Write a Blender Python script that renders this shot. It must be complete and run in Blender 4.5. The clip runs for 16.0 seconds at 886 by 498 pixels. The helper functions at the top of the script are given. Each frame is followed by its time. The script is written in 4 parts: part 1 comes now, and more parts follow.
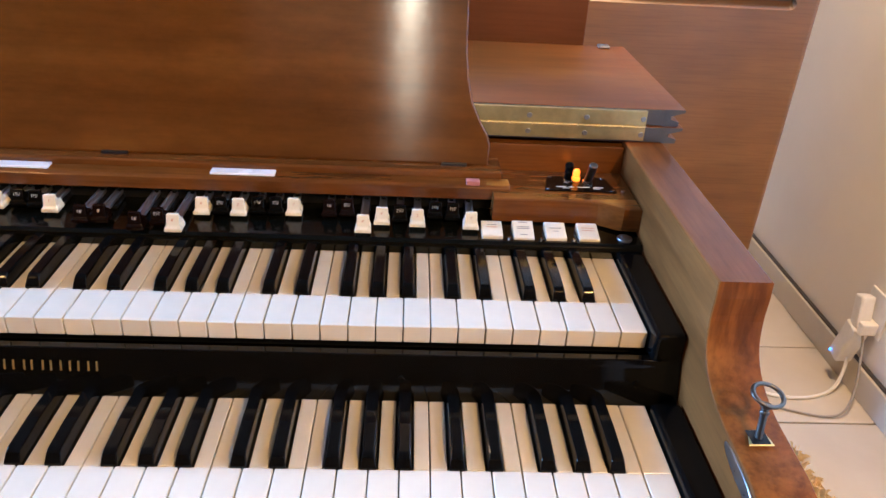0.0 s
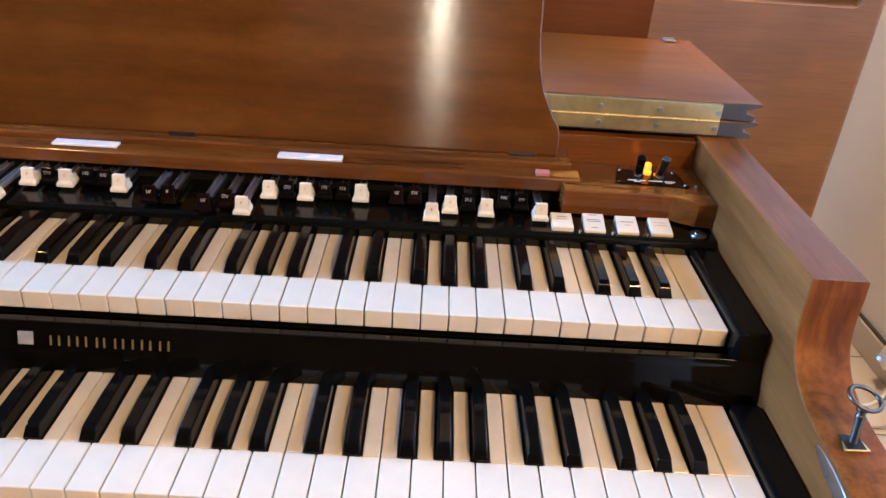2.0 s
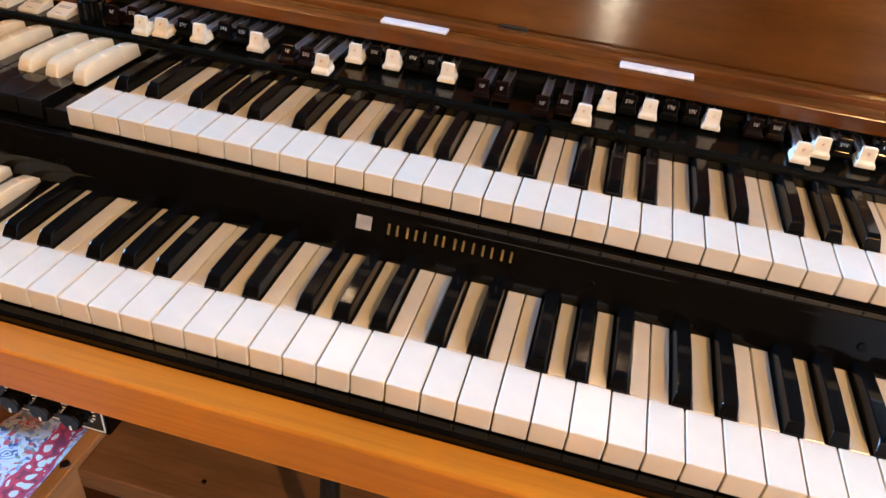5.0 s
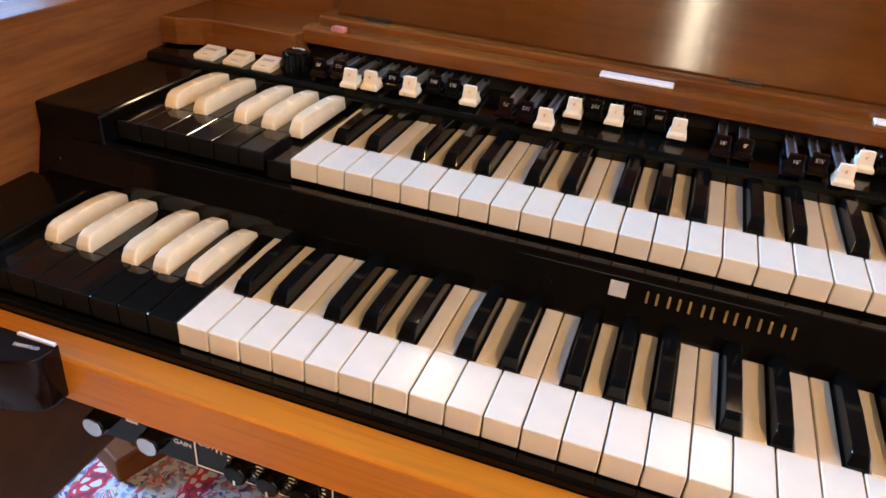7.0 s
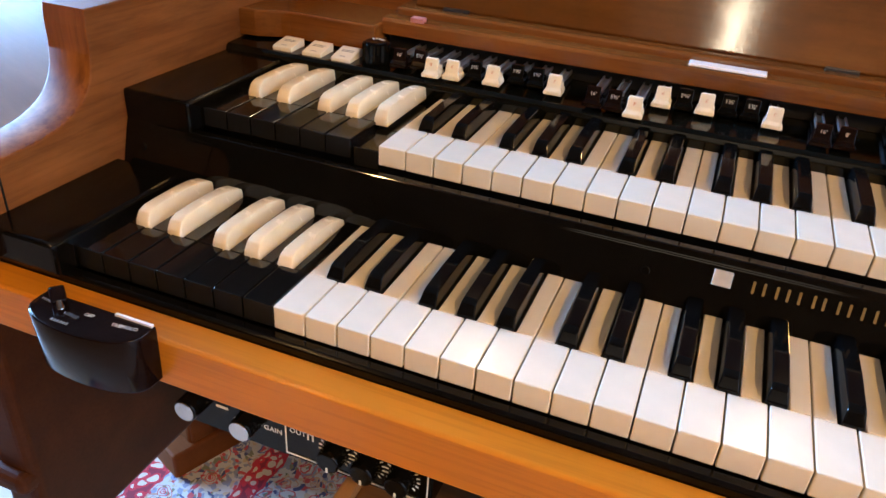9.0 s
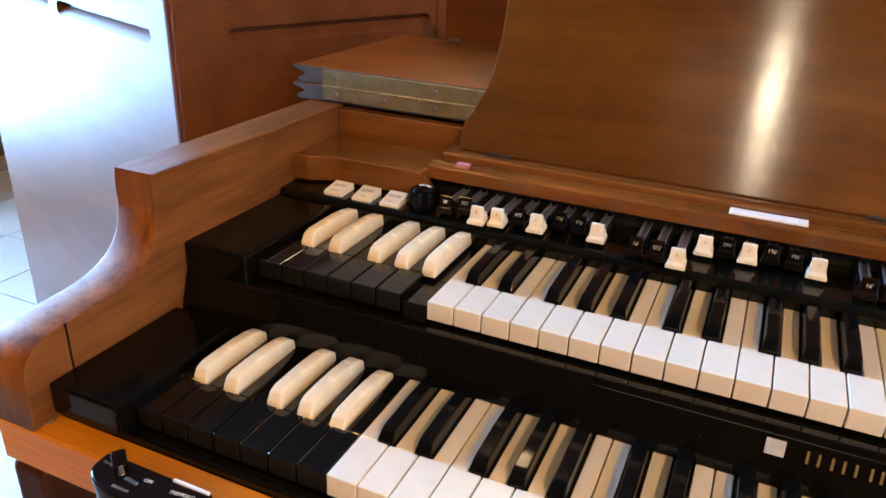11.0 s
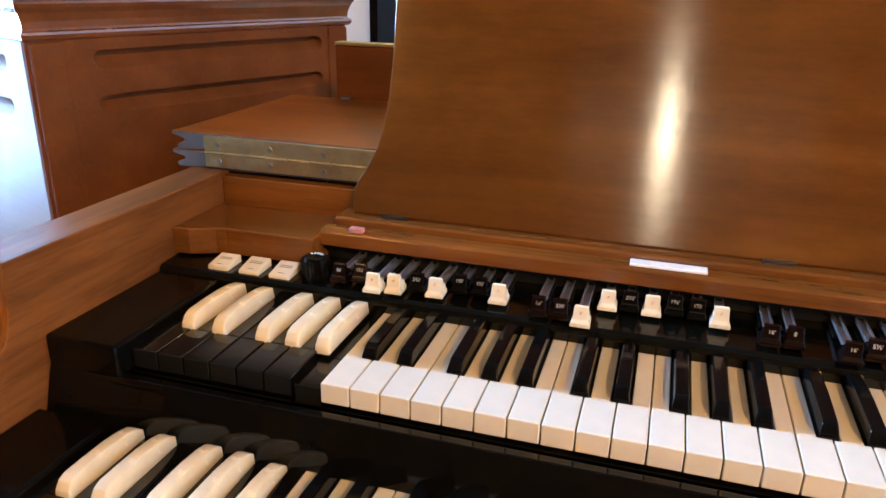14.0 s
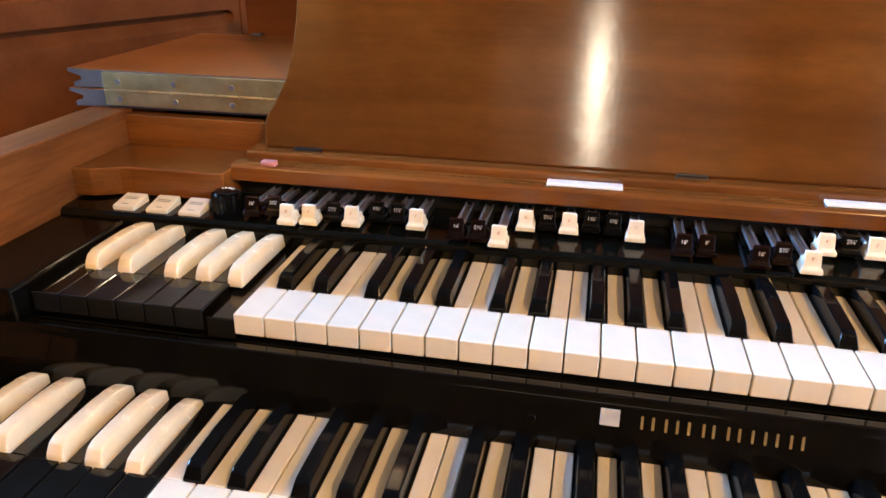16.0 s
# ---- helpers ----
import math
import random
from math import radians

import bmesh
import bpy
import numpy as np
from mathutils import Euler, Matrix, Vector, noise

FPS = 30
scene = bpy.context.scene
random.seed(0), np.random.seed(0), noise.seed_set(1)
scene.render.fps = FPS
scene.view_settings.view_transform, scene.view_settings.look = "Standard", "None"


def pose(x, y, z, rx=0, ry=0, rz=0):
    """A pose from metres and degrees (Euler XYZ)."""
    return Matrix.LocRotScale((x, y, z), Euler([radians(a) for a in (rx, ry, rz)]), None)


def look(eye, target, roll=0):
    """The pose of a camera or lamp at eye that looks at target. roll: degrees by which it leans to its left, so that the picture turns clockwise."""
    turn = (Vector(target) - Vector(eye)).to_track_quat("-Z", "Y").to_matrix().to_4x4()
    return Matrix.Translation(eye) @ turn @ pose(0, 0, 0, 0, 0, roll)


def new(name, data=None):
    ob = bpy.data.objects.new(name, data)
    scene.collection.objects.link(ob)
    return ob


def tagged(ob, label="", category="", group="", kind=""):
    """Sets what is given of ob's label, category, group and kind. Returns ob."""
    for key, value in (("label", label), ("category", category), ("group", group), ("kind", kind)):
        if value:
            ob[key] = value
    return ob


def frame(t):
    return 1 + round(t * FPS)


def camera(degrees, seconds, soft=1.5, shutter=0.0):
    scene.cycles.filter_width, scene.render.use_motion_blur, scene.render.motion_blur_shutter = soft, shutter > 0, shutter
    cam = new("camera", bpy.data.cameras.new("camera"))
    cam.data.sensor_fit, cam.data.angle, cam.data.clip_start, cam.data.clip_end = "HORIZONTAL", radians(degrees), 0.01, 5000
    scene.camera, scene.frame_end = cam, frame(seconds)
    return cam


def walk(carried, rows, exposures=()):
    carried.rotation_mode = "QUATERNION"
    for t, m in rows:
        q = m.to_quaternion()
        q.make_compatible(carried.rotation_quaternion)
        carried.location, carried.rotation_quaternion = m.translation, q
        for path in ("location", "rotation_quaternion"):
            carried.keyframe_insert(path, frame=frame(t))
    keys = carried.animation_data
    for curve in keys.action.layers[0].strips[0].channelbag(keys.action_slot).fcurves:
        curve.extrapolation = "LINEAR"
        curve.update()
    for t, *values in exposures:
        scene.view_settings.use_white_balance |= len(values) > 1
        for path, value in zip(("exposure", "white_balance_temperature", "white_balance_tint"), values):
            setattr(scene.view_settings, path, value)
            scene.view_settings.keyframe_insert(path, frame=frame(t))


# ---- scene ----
cam = camera(61.9, 16.0)
PATH = [
    (0, (0.633, -0.515, 1.183), (0.739, 1.23, 0.212), 3.4),
    (0.5, (0.632, -0.517, 1.198), (0.73, 1.252, 0.271), 3.6),
    (1, (0.627, -0.514, 1.197), (0.715, 1.262, 0.283), 3.8),
    (1.5, (0.611, -0.512, 1.187), (0.679, 1.25, 0.245), 3.8),
    (2, (0.59, -0.507, 1.167), (0.632, 1.237, 0.188), 4.0),
    (2.5, (0.573, -0.498, 1.162), (0.58, 1.229, 0.153), 4.2),
    (3, (0.544, -0.487, 1.159), (0.522, 1.222, 0.122), 4.7),
    (5.5, (0.377, -0.472, 1.088), (0.047, 1.124, -0.072), 7.0),
    (6, (0.337, -0.48, 1.078), (0.004, 1.12, -0.075), 7.0),
    (6.5, (0.307, -0.474, 1.081), (-0.098, 1.168, 0.013), 5.6),
    (7, (0.275, -0.469, 1.067), (-0.225, 1.171, 0.039), 5.0),
    (7.5, (0.253, -0.479, 1.057), (-0.292, 1.159, 0.046), 5.4),
    (8, (0.253, -0.479, 1.046), (-0.298, 1.156, 0.034), 5.4),
    (8.5, (0.253, -0.477, 1.042), (-0.311, 1.152, 0.027), 4.9),
    (9, (0.235, -0.483, 1.045), (-0.353, 1.138, 0.032), 4.1),
    (9.5, (0.226, -0.479, 1.063), (-0.43, 1.129, 0.071), 3.0),
    (12, (0.216, -0.467, 1.11), (-0.503, 1.246, 0.368), 2.2),
    (12.5, (0.214, -0.453, 1.107), (-0.464, 1.281, 0.376), 2.4),
    (13, (0.206, -0.439, 1.119), (-0.441, 1.316, 0.413), 2.4),
    (13.5, (0.206, -0.441, 1.121), (-0.403, 1.341, 0.447), 2.0),
    (14, (0.222, -0.429, 1.105), (-0.318, 1.365, 0.405), 1.2),
    (14.5, (0.231, -0.426, 1.094), (-0.228, 1.375, 0.356), 1.3),
    (15, (0.232, -0.429, 1.087), (-0.183, 1.372, 0.322), 1.2),
    (15.5, (0.233, -0.427, 1.081), (-0.15, 1.37, 0.291), 1.0),
    (16, (0.24, -0.424, 1.076), (-0.127, 1.37, 0.272), 0.6),
]
walk(cam, [(t, look(eye, target, roll)) for t, eye, target, roll in PATH], [(0, 0.40, 6250, 10), (2.5, 0.42, 6450, 10), (6, 0.48, 6900, 10), (9.5, 0.48, 6900, 10), (12, 0.62, 7300, 10), (14, 0.68, 7300, 10), (16, 0.84, 6800, 10)])

# ---- light ----
world = bpy.data.worlds.new("world")
scene.world = world
world.use_nodes = True
wn, wl = world.node_tree.nodes, world.node_tree.links
sky = wn.new("ShaderNodeTexSky")
sky.sky_type, sky.sun_disc = "NISHITA", False
sky.sun_elevation, sky.sun_rotation = radians(17), radians(180)
wl.new(sky.outputs[0], wn["Background"].inputs[0])
wn["Background"].inputs[1].default_value = 0.05


def lamp(name, kind, m, energy, color, **more):
    data = bpy.data.lights.new(name, kind)
    data.energy, data.color = energy, color
    for key, value in more.items():
        if key == "size":
            data.shape, data.size, data.size_y = "RECTANGLE", value[0], value[1]
        elif key == "angle":
            data.angle = radians(value)
        elif key == "cone":
            data.spot_size, data.spot_blend = radians(value), 0.6
        elif key == "spread":
            data.spread = radians(value)
        elif key == "radius":
            data.shadow_soft_size = value
    ob = new(name, data)
    ob.matrix_world = m
    return ob


# low sun, daylight from a left window, back ceiling lamps; the rest unseen fills
SUN = look((0.3, -8.0, 3.45), (0.3, 0.25, 0.95))
lamp("sun", "SUN", SUN, 0.20, (1.0, 0.86, 0.66), angle=0.5)
lamp("window_light_left", "AREA", look((-2.92, 0.60, 1.32), (0.2, 0.50, 1.25)), 240, (0.24, 0.51, 1.0), size=(1.6, 2.1), spread=85)
# added front fills behind the player, unseen, warming the key fronts and rail
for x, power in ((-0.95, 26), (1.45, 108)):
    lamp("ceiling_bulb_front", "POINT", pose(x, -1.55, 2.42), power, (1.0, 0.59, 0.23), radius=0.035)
for x in (-0.41, 0.68):
    lamp("ceiling_bulb_back", "POINT", pose(x, 1.80, 2.42), 12, (1.0, 0.72, 0.46), radius=0.06)
# added unseen spot, its cone set to brighten only the right wall and floor
lamp("ceiling_spot_right", "SPOT", look((1.24, 0.67, 2.42), (1.75, 1.15, 0.20)), 108, (1.0, 0.68, 0.40), radius=0.05, cone=75)


# ---- materials ----
def material(name):
    m = bpy.data.materials.new(name)
    m.use_nodes = True
    return m, m.node_tree.nodes, m.node_tree.links, m.node_tree.nodes["Principled BSDF"]


def ramp(n, *stops):
    r = n.new("ShaderNodeValToRGB")
    while len(r.color_ramp.elements) < len(stops):
        r.color_ramp.elements.new(0.5)
    for e, (p, c) in zip(r.color_ramp.elements, stops):
        e.position, e.color = p, (*c, 1)
    return r


def coords(n, l, scale):
    tc, mp = n.new("ShaderNodeTexCoord"), n.new("ShaderNodeMapping")
    mp.inputs["Scale"].default_value = scale
    l.new(tc.outputs["Object"], mp.inputs["Vector"])
    return mp.outputs["Vector"]


def noise_tex(n, l, vec, scale, detail=4, rough=0.55):
    t = n.new("ShaderNodeTexNoise")
    t.inputs["Scale"].default_value, t.inputs["Detail"].default_value, t.inputs["Roughness"].default_value = scale, detail, rough
    l.new(vec, t.inputs["Vector"])
    return t


def mix(n, l, a, b, fac, kind="MIX"):
    x = n.new("ShaderNodeMix")
    x.data_type, x.blend_type = "RGBA", kind
    for sock, v in ((x.inputs[6], a), (x.inputs[7], b), (x.inputs[0], fac)):
        if isinstance(v, bpy.types.NodeSocket):
            l.new(v, sock)
        else:
            sock.default_value = (*v, 1) if isinstance(v, tuple) else v
    return x.outputs[2]


def bump(n, l, p, height, strength, dist=0.001):
    b = n.new("ShaderNodeBump")
    b.inputs["Strength"].default_value, b.inputs["Distance"].default_value = strength, dist
    l.new(height, b.inputs["Height"])
    l.new(b.outputs[0], p.inputs["Normal"])


def wood(name, dark, mid, light, rough=0.3, axis="x", coat=0.5, sheen_streak=False, spread=1.0, figure=0.0, pore=1.0):
    m, n, l, p = material(name)
    soft_grain = 0.35 if sheen_streak else 1.0
    long = {"x": (3.0, 17, 17), "y": (17, 3.0, 17), "z": (17, 17, 3.0)}[axis]
    fine = {"x": (9, 260, 260), "y": (260, 9, 260), "z": (260, 260, 9)}[axis]
    v1, v2 = coords(n, l, long), coords(n, l, fine)
    grain = noise_tex(n, l, v1, 1.6 * spread, 6 if soft_grain == 1 else 4, 0.62 if soft_grain == 1 else 0.5)
    pores = noise_tex(n, l, v2, 1.0, 2, 0.5)
    blotch = noise_tex(n, l, coords(n, l, (1, 1, 1)), 5.0, 3, 0.5)
    base = ramp(n, (0.22, dark), (0.52, mid), (0.82, light))
    l.new(grain.outputs[0], base.inputs[0])
    pr = ramp(n, (0.36, (0.78, 0.73, 0.68)), (0.52, (1.02, 1.01, 1.0)))
    l.new(pores.outputs[0], pr.inputs[0])
    c = mix(n, l, base.outputs[0], pr.outputs[0], 0.55 * soft_grain * pore, "MULTIPLY")
    br = ramp(n, (0.3, (0.72, 0.70, 0.68)), (0.7, (1.12, 1.08, 1.04)))
    l.new(blotch.outputs[0], br.inputs[0])
    c = mix(n, l, c, br.outputs[0], 0.7, "MULTIPLY")
    if figure:
        curl = noise_tex(n, l, coords(n, l, {"x": (9, 62, 62), "y": (62, 9, 62), "z": (62, 62, 9)}[axis]), 1.0, 5, 0.6)
        cr = ramp(n, (0.36, (0.36, 0.30, 0.26)), (0.50, (0.95, 0.92, 0.90)), (0.68, (1.25, 1.2, 1.1)))
        l.new(curl.outputs[0], cr.inputs[0])
        c = mix(n, l, c, cr.outputs[0], figure, "MULTIPLY")
    l.new(c, p.inputs["Base Color"])
    rr = n.new("ShaderNodeMapRange")
    rr.inputs[3].default_value, rr.inputs[4].default_value = rough - 0.06, rough + 0.10
    l.new(blotch.outputs[0], rr.inputs[0])
    l.new(rr.outputs[0], p.inputs["Roughness"])
    p.inputs["Coat Weight"].default_value, p.inputs["Coat Roughness"].default_value = coat, 0.10
    p.inputs["Specular IOR Level"].default_value = 0.35
    bump(n, l, p, pores.outputs[0], 0.12 * soft_grain * pore, 0.0006)
    if sheen_streak:
        t = n.new("ShaderNodeCombineXYZ")
        t.inputs[0].default_value = 1.0
        l.new(t.outputs[0], p.inputs["Tangent"])
        p.inputs["Anisotropic"].default_value, p.inputs["Anisotropic Rotation"].default_value = 0.92, 0.25
        p.inputs["Coat Weight"].default_value = 0.0
        # uneven old lacquer: shallow dents and fine scratches
        dents = noise_tex(n, l, coords(n, l, (0.45, 1, 1)), 60, 6, 0.68)
        wear = ramp(n, (0.38, (0.74, 0.72, 0.70)), (0.62, (1.08, 1.07, 1.05)))
        l.new(dents.outputs[0], wear.inputs[0])
        c = mix(n, l, c, wear.outputs[0], 0.45, "MULTIPLY")
        l.new(c, p.inputs["Base Color"])
        bump(n, l, p, dents.outputs[0], 0.075, 0.0010)
        p.inputs["Specular IOR Level"].default_value = 0.42
    return m


def plastic(name, color, rough=0.3, vary=0.06, spec=0.5, coat=0.0, scale=60):
    m, n, l, p = material(name)
    t = noise_tex(n, l, coords(n, l, (1, 1, 1)), scale, 4)
    lo = tuple(c * (1 - vary) for c in color)
    hi = tuple(min(1, c * (1 + vary)) for c in color)
    r = ramp(n, (0.3, lo), (0.7, hi))
    l.new(t.outputs[0], r.inputs[0])
    l.new(r.outputs[0], p.inputs["Base Color"])
    rr = n.new("ShaderNodeMapRange")
    rr.inputs[3].default_value, rr.inputs[4].default_value = rough * 0.7, rough * 1.35
    l.new(t.outputs[0], rr.inputs[0])
    l.new(rr.outputs[0], p.inputs["Roughness"])
    p.inputs["Specular IOR Level"].default_value = spec
    p.inputs["Coat Weight"].default_value = coat
    return m


def metal(name, color, rough=0.25):
    m, n, l, p = material(name)
    t = noise_tex(n, l, coords(n, l, (1, 1, 1)), 90, 5)
    r = ramp(n, (0.3, tuple(c * 0.78 for c in color)), (0.7, color))
    l.new(t.outputs[0], r.inputs[0])
    l.new(r.outputs[0], p.inputs["Base Color"])
    rr = n.new("ShaderNodeMapRange")
    rr.inputs[3].default_value, rr.inputs[4].default_value = rough * 0.7, rough * 1.5
    l.new(t.outputs[0], rr.inputs[0])
    l.new(rr.outputs[0], p.inputs["Roughness"])
    p.inputs["Metallic"].default_value = 1.0
    return m


W_DESK = wood("walnut_desk", (0.070, 0.0225, 0.0048), (0.108, 0.0375, 0.0080), (0.150, 0.057, 0.0120), 0.12, "x", 0.0, True)
W_LID = wood("walnut_lid", (0.145, 0.044, 0.010), (0.22, 0.072, 0.017), (0.29, 0.105, 0.025), 0.30, "x", 0.0, pore=0.0)
W_CHEEK = wood("walnut_cheek", (0.100, 0.034, 0.009), (0.178, 0.063, 0.018), (0.255, 0.101, 0.030), 0.32, "y", 0.0, figure=0.35)
W_END = wood("walnut_end_grain", (0.10, 0.030, 0.006), (0.20, 0.066, 0.012), (0.30, 0.110, 0.022), 0.50, "z", 0.0, spread=1.2, figure=0.55)
W_END.node_tree.nodes["Principled BSDF"].inputs["Specular IOR Level"].default_value = 0.12
W_RAIL = wood("walnut_rail", (0.095, 0.030, 0.006), (0.155, 0.053, 0.011), (0.22, 0.081, 0.018), 0.22, "x", 0.4, figure=0.4)
W_FRONT = wood("maple_front_rail", (0.46, 0.148, 0.009), (0.54, 0.185, 0.012), (0.60, 0.220, 0.016), 0.34, "x", 0.08, spread=0.6)
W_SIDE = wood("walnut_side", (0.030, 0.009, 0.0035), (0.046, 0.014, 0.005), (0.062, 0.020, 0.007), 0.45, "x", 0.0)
W_CAB = wood("cabinet_veneer", (0.130, 0.053, 0.016), (0.190, 0.081, 0.025), (0.245, 0.111, 0.036), 0.32, "x", 0.15, spread=0.5)
W_CABD = wood("cabinet_veneer_red", (0.085, 0.026, 0.009), (0.125, 0.041, 0.014), (0.165, 0.058, 0.020), 0.42, "x", 0.0, spread=0.5, pore=0.5)
W_LID.node_tree.nodes["Principled BSDF"].inputs["Specular IOR Level"].default_value = 0.08
W_CHEEK.node_tree.nodes["Principled BSDF"].inputs["Specular IOR Level"].default_value = 0.10
W_SIDE.node_tree.nodes["Principled BSDF"].inputs["Specular IOR Level"].default_value = 0.08
W_CABD.node_tree.nodes["Principled BSDF"].inputs["Specular IOR Level"].default_value = 0.03
W_TOP = wood("cabinet_top_polish", (0.085, 0.026, 0.009), (0.125, 0.041, 0.014), (0.165, 0.058, 0.020), 0.20, "x", 0.8, spread=0.5, pore=0.3)
W_BENCH = wood("bench_wood", (0.095, 0.050, 0.026), (0.17, 0.092, 0.048), (0.25, 0.145, 0.080), 0.34, "x", 0.1, spread=1.4)
W_BENCH_EDGE = wood("bench_edge", (0.34, 0.18, 0.085), (0.42, 0.235, 0.115), (0.50, 0.30, 0.155), 0.4, "y", 0.1)
WHITE = plastic("key_white", (0.71, 0.655, 0.54), 0.24, 0.03, 0.5, 0.15)
IVORY = plastic("key_ivory", (0.78, 0.67, 0.47), 0.25, 0.05, 0.5, 0.1)
BLACK = plastic("key_black", (0.003, 0.003, 0.003), 0.10, 0.2, 0.17, 0.0)
PRESET = plastic("preset_black", (0.003, 0.003, 0.003), 0.09, 0.2, 0.5, 0.0)
GLOSS = plastic("gloss_black", (0.0025, 0.0024, 0.0022), 0.06, 0.3, 0.32, 0.0)
SATIN = plastic("satin_black", (0.0025, 0.0023, 0.002), 0.11, 0.3, 0.2, 0.0)
PANEL = plastic("panel_black", (0.0025, 0.003, 0.0025), 0.13, 0.3, 0.35, 0.0)
DULL = plastic("dull_black", (0.003, 0.0028, 0.0025), 0.55, 0.3, 0.3)
BROWN = plastic("brown_bakelite", (0.007, 0.0032, 0.0028), 0.15, 0.3, 0.18, 0.0)
KNOBW = plastic("drawbar_white", (0.78, 0.71, 0.55), 0.28, 0.05, 0.5)
TABW = plastic("tab_white", (0.76, 0.71, 0.58), 0.30, 0.05, 0.5)
STRIP = plastic("white_strip", (0.85, 0.86, 0.88), 0.25, 0.03, 0.6)
GOLD = plastic("gold_print", (0.20, 0.125, 0.045), 0.35, 0.1)
INK = plastic("white_print", (0.75, 0.75, 0.72), 0.5, 0.05)
DIMINK = plastic("faded_print", (0.55, 0.55, 0.52), 0.5, 0.1)
REDINK = plastic("red_print", (0.55, 0.20, 0.06), 0.5, 0.1)
GREYINK = plastic("grey_print", (0.16, 0.15, 0.14), 0.5, 0.1)
PINK = plastic("pink_felt", (0.42, 0.16, 0.15), 0.9, 0.15)
BRASS = metal("brass", (0.63, 0.51, 0.25), 0.34)
CHROME = metal("chrome", (0.72, 0.72, 0.74), 0.16)
RODSTEEL = metal("drawbar_steel", (0.52, 0.52, 0.54), 0.40)
PLAQUE = metal("plaque_metal", (0.80, 0.78, 0.74), 0.55)
STEEL = metal("aged_steel", (0.42, 0.41, 0.40), 0.28)
KEYSTEEL = metal("key_steel", (0.13, 0.115, 0.10), 0.32)
DARKSTEEL = metal("dark_steel", (0.10, 0.09, 0.085), 0.35)
GREYPAINT = plastic("grey_edge", (0.045, 0.043, 0.048), 0.45, 0.25)
PLASTER = plastic("wall_paint", (0.80, 0.74, 0.66), 0.75, 0.03, 0.3, 0, 4)
# for unseen walls and ceiling, kept dark to cut bounce light and reflections
WALLD = plastic("wall_brown", (0.085, 0.060, 0.040), 0.8, 0.05, 0.2, 0, 4)
WALLW = plastic("wall_white", (0.78, 0.78, 0.78), 0.75, 0.03, 0.3, 0, 4)
CABLEW = plastic("cable_white", (0.78, 0.76, 0.72), 0.4, 0.04)
RUBBER = plastic("clear_rubber", (0.20, 0.14, 0.09), 0.18, 0.2, 0.8, 0.5)
AMBERBROWN = plastic("golden_brown", (0.30, 0.15, 0.035), 0.35, 0.25, 0.4, 0, 9)
# cable colour with the shade by the wall mixed in
SHADED_CABLE = plastic("cable_grey", (0.30, 0.27, 0.24), 0.45, 0.05)
DOORW = plastic("door_white", (0.80, 0.80, 0.80), 0.35, 0.02, 0.4, 0, 6)


def glow(name, color, strength):
    m, n, l, p = material(name)
    p.inputs["Base Color"].default_value = (*color, 1)
    p.inputs["Emission Color"].default_value = (*color, 1)
    p.inputs["Emission Strength"].default_value = strength
    return m


AMBER = glow("amber_pilot_light", (1.0, 0.24, 0.02), 2.0)
BLUELED = glow("blue_led", (0.05, 0.25, 1.0), 4.0)


def tile_mat():
    m, n, l, p = material("floor_tile")
    t = noise_tex(n, l, coords(n, l, (1, 1, 1)), 3.5, 6)
    r = ramp(n, (0.3, (0.52, 0.47, 0.40)), (0.7, (0.62, 0.57, 0.50)))
    l.new(t.outputs[0], r.inputs[0])
    info = n.new("ShaderNodeObjectInfo")
    rr = ramp(n, (0, (0.93, 0.93, 0.93)), (1, (1.03, 1.02, 1.01)))
    l.new(info.outputs["Random"], rr.inputs[0])
    l.new(mix(n, l, r.outputs[0], rr.outputs[0], 1.0, "MULTIPLY"), p.inputs["Base Color"])
    p.inputs["Roughness"].default_value = 0.22
    return m


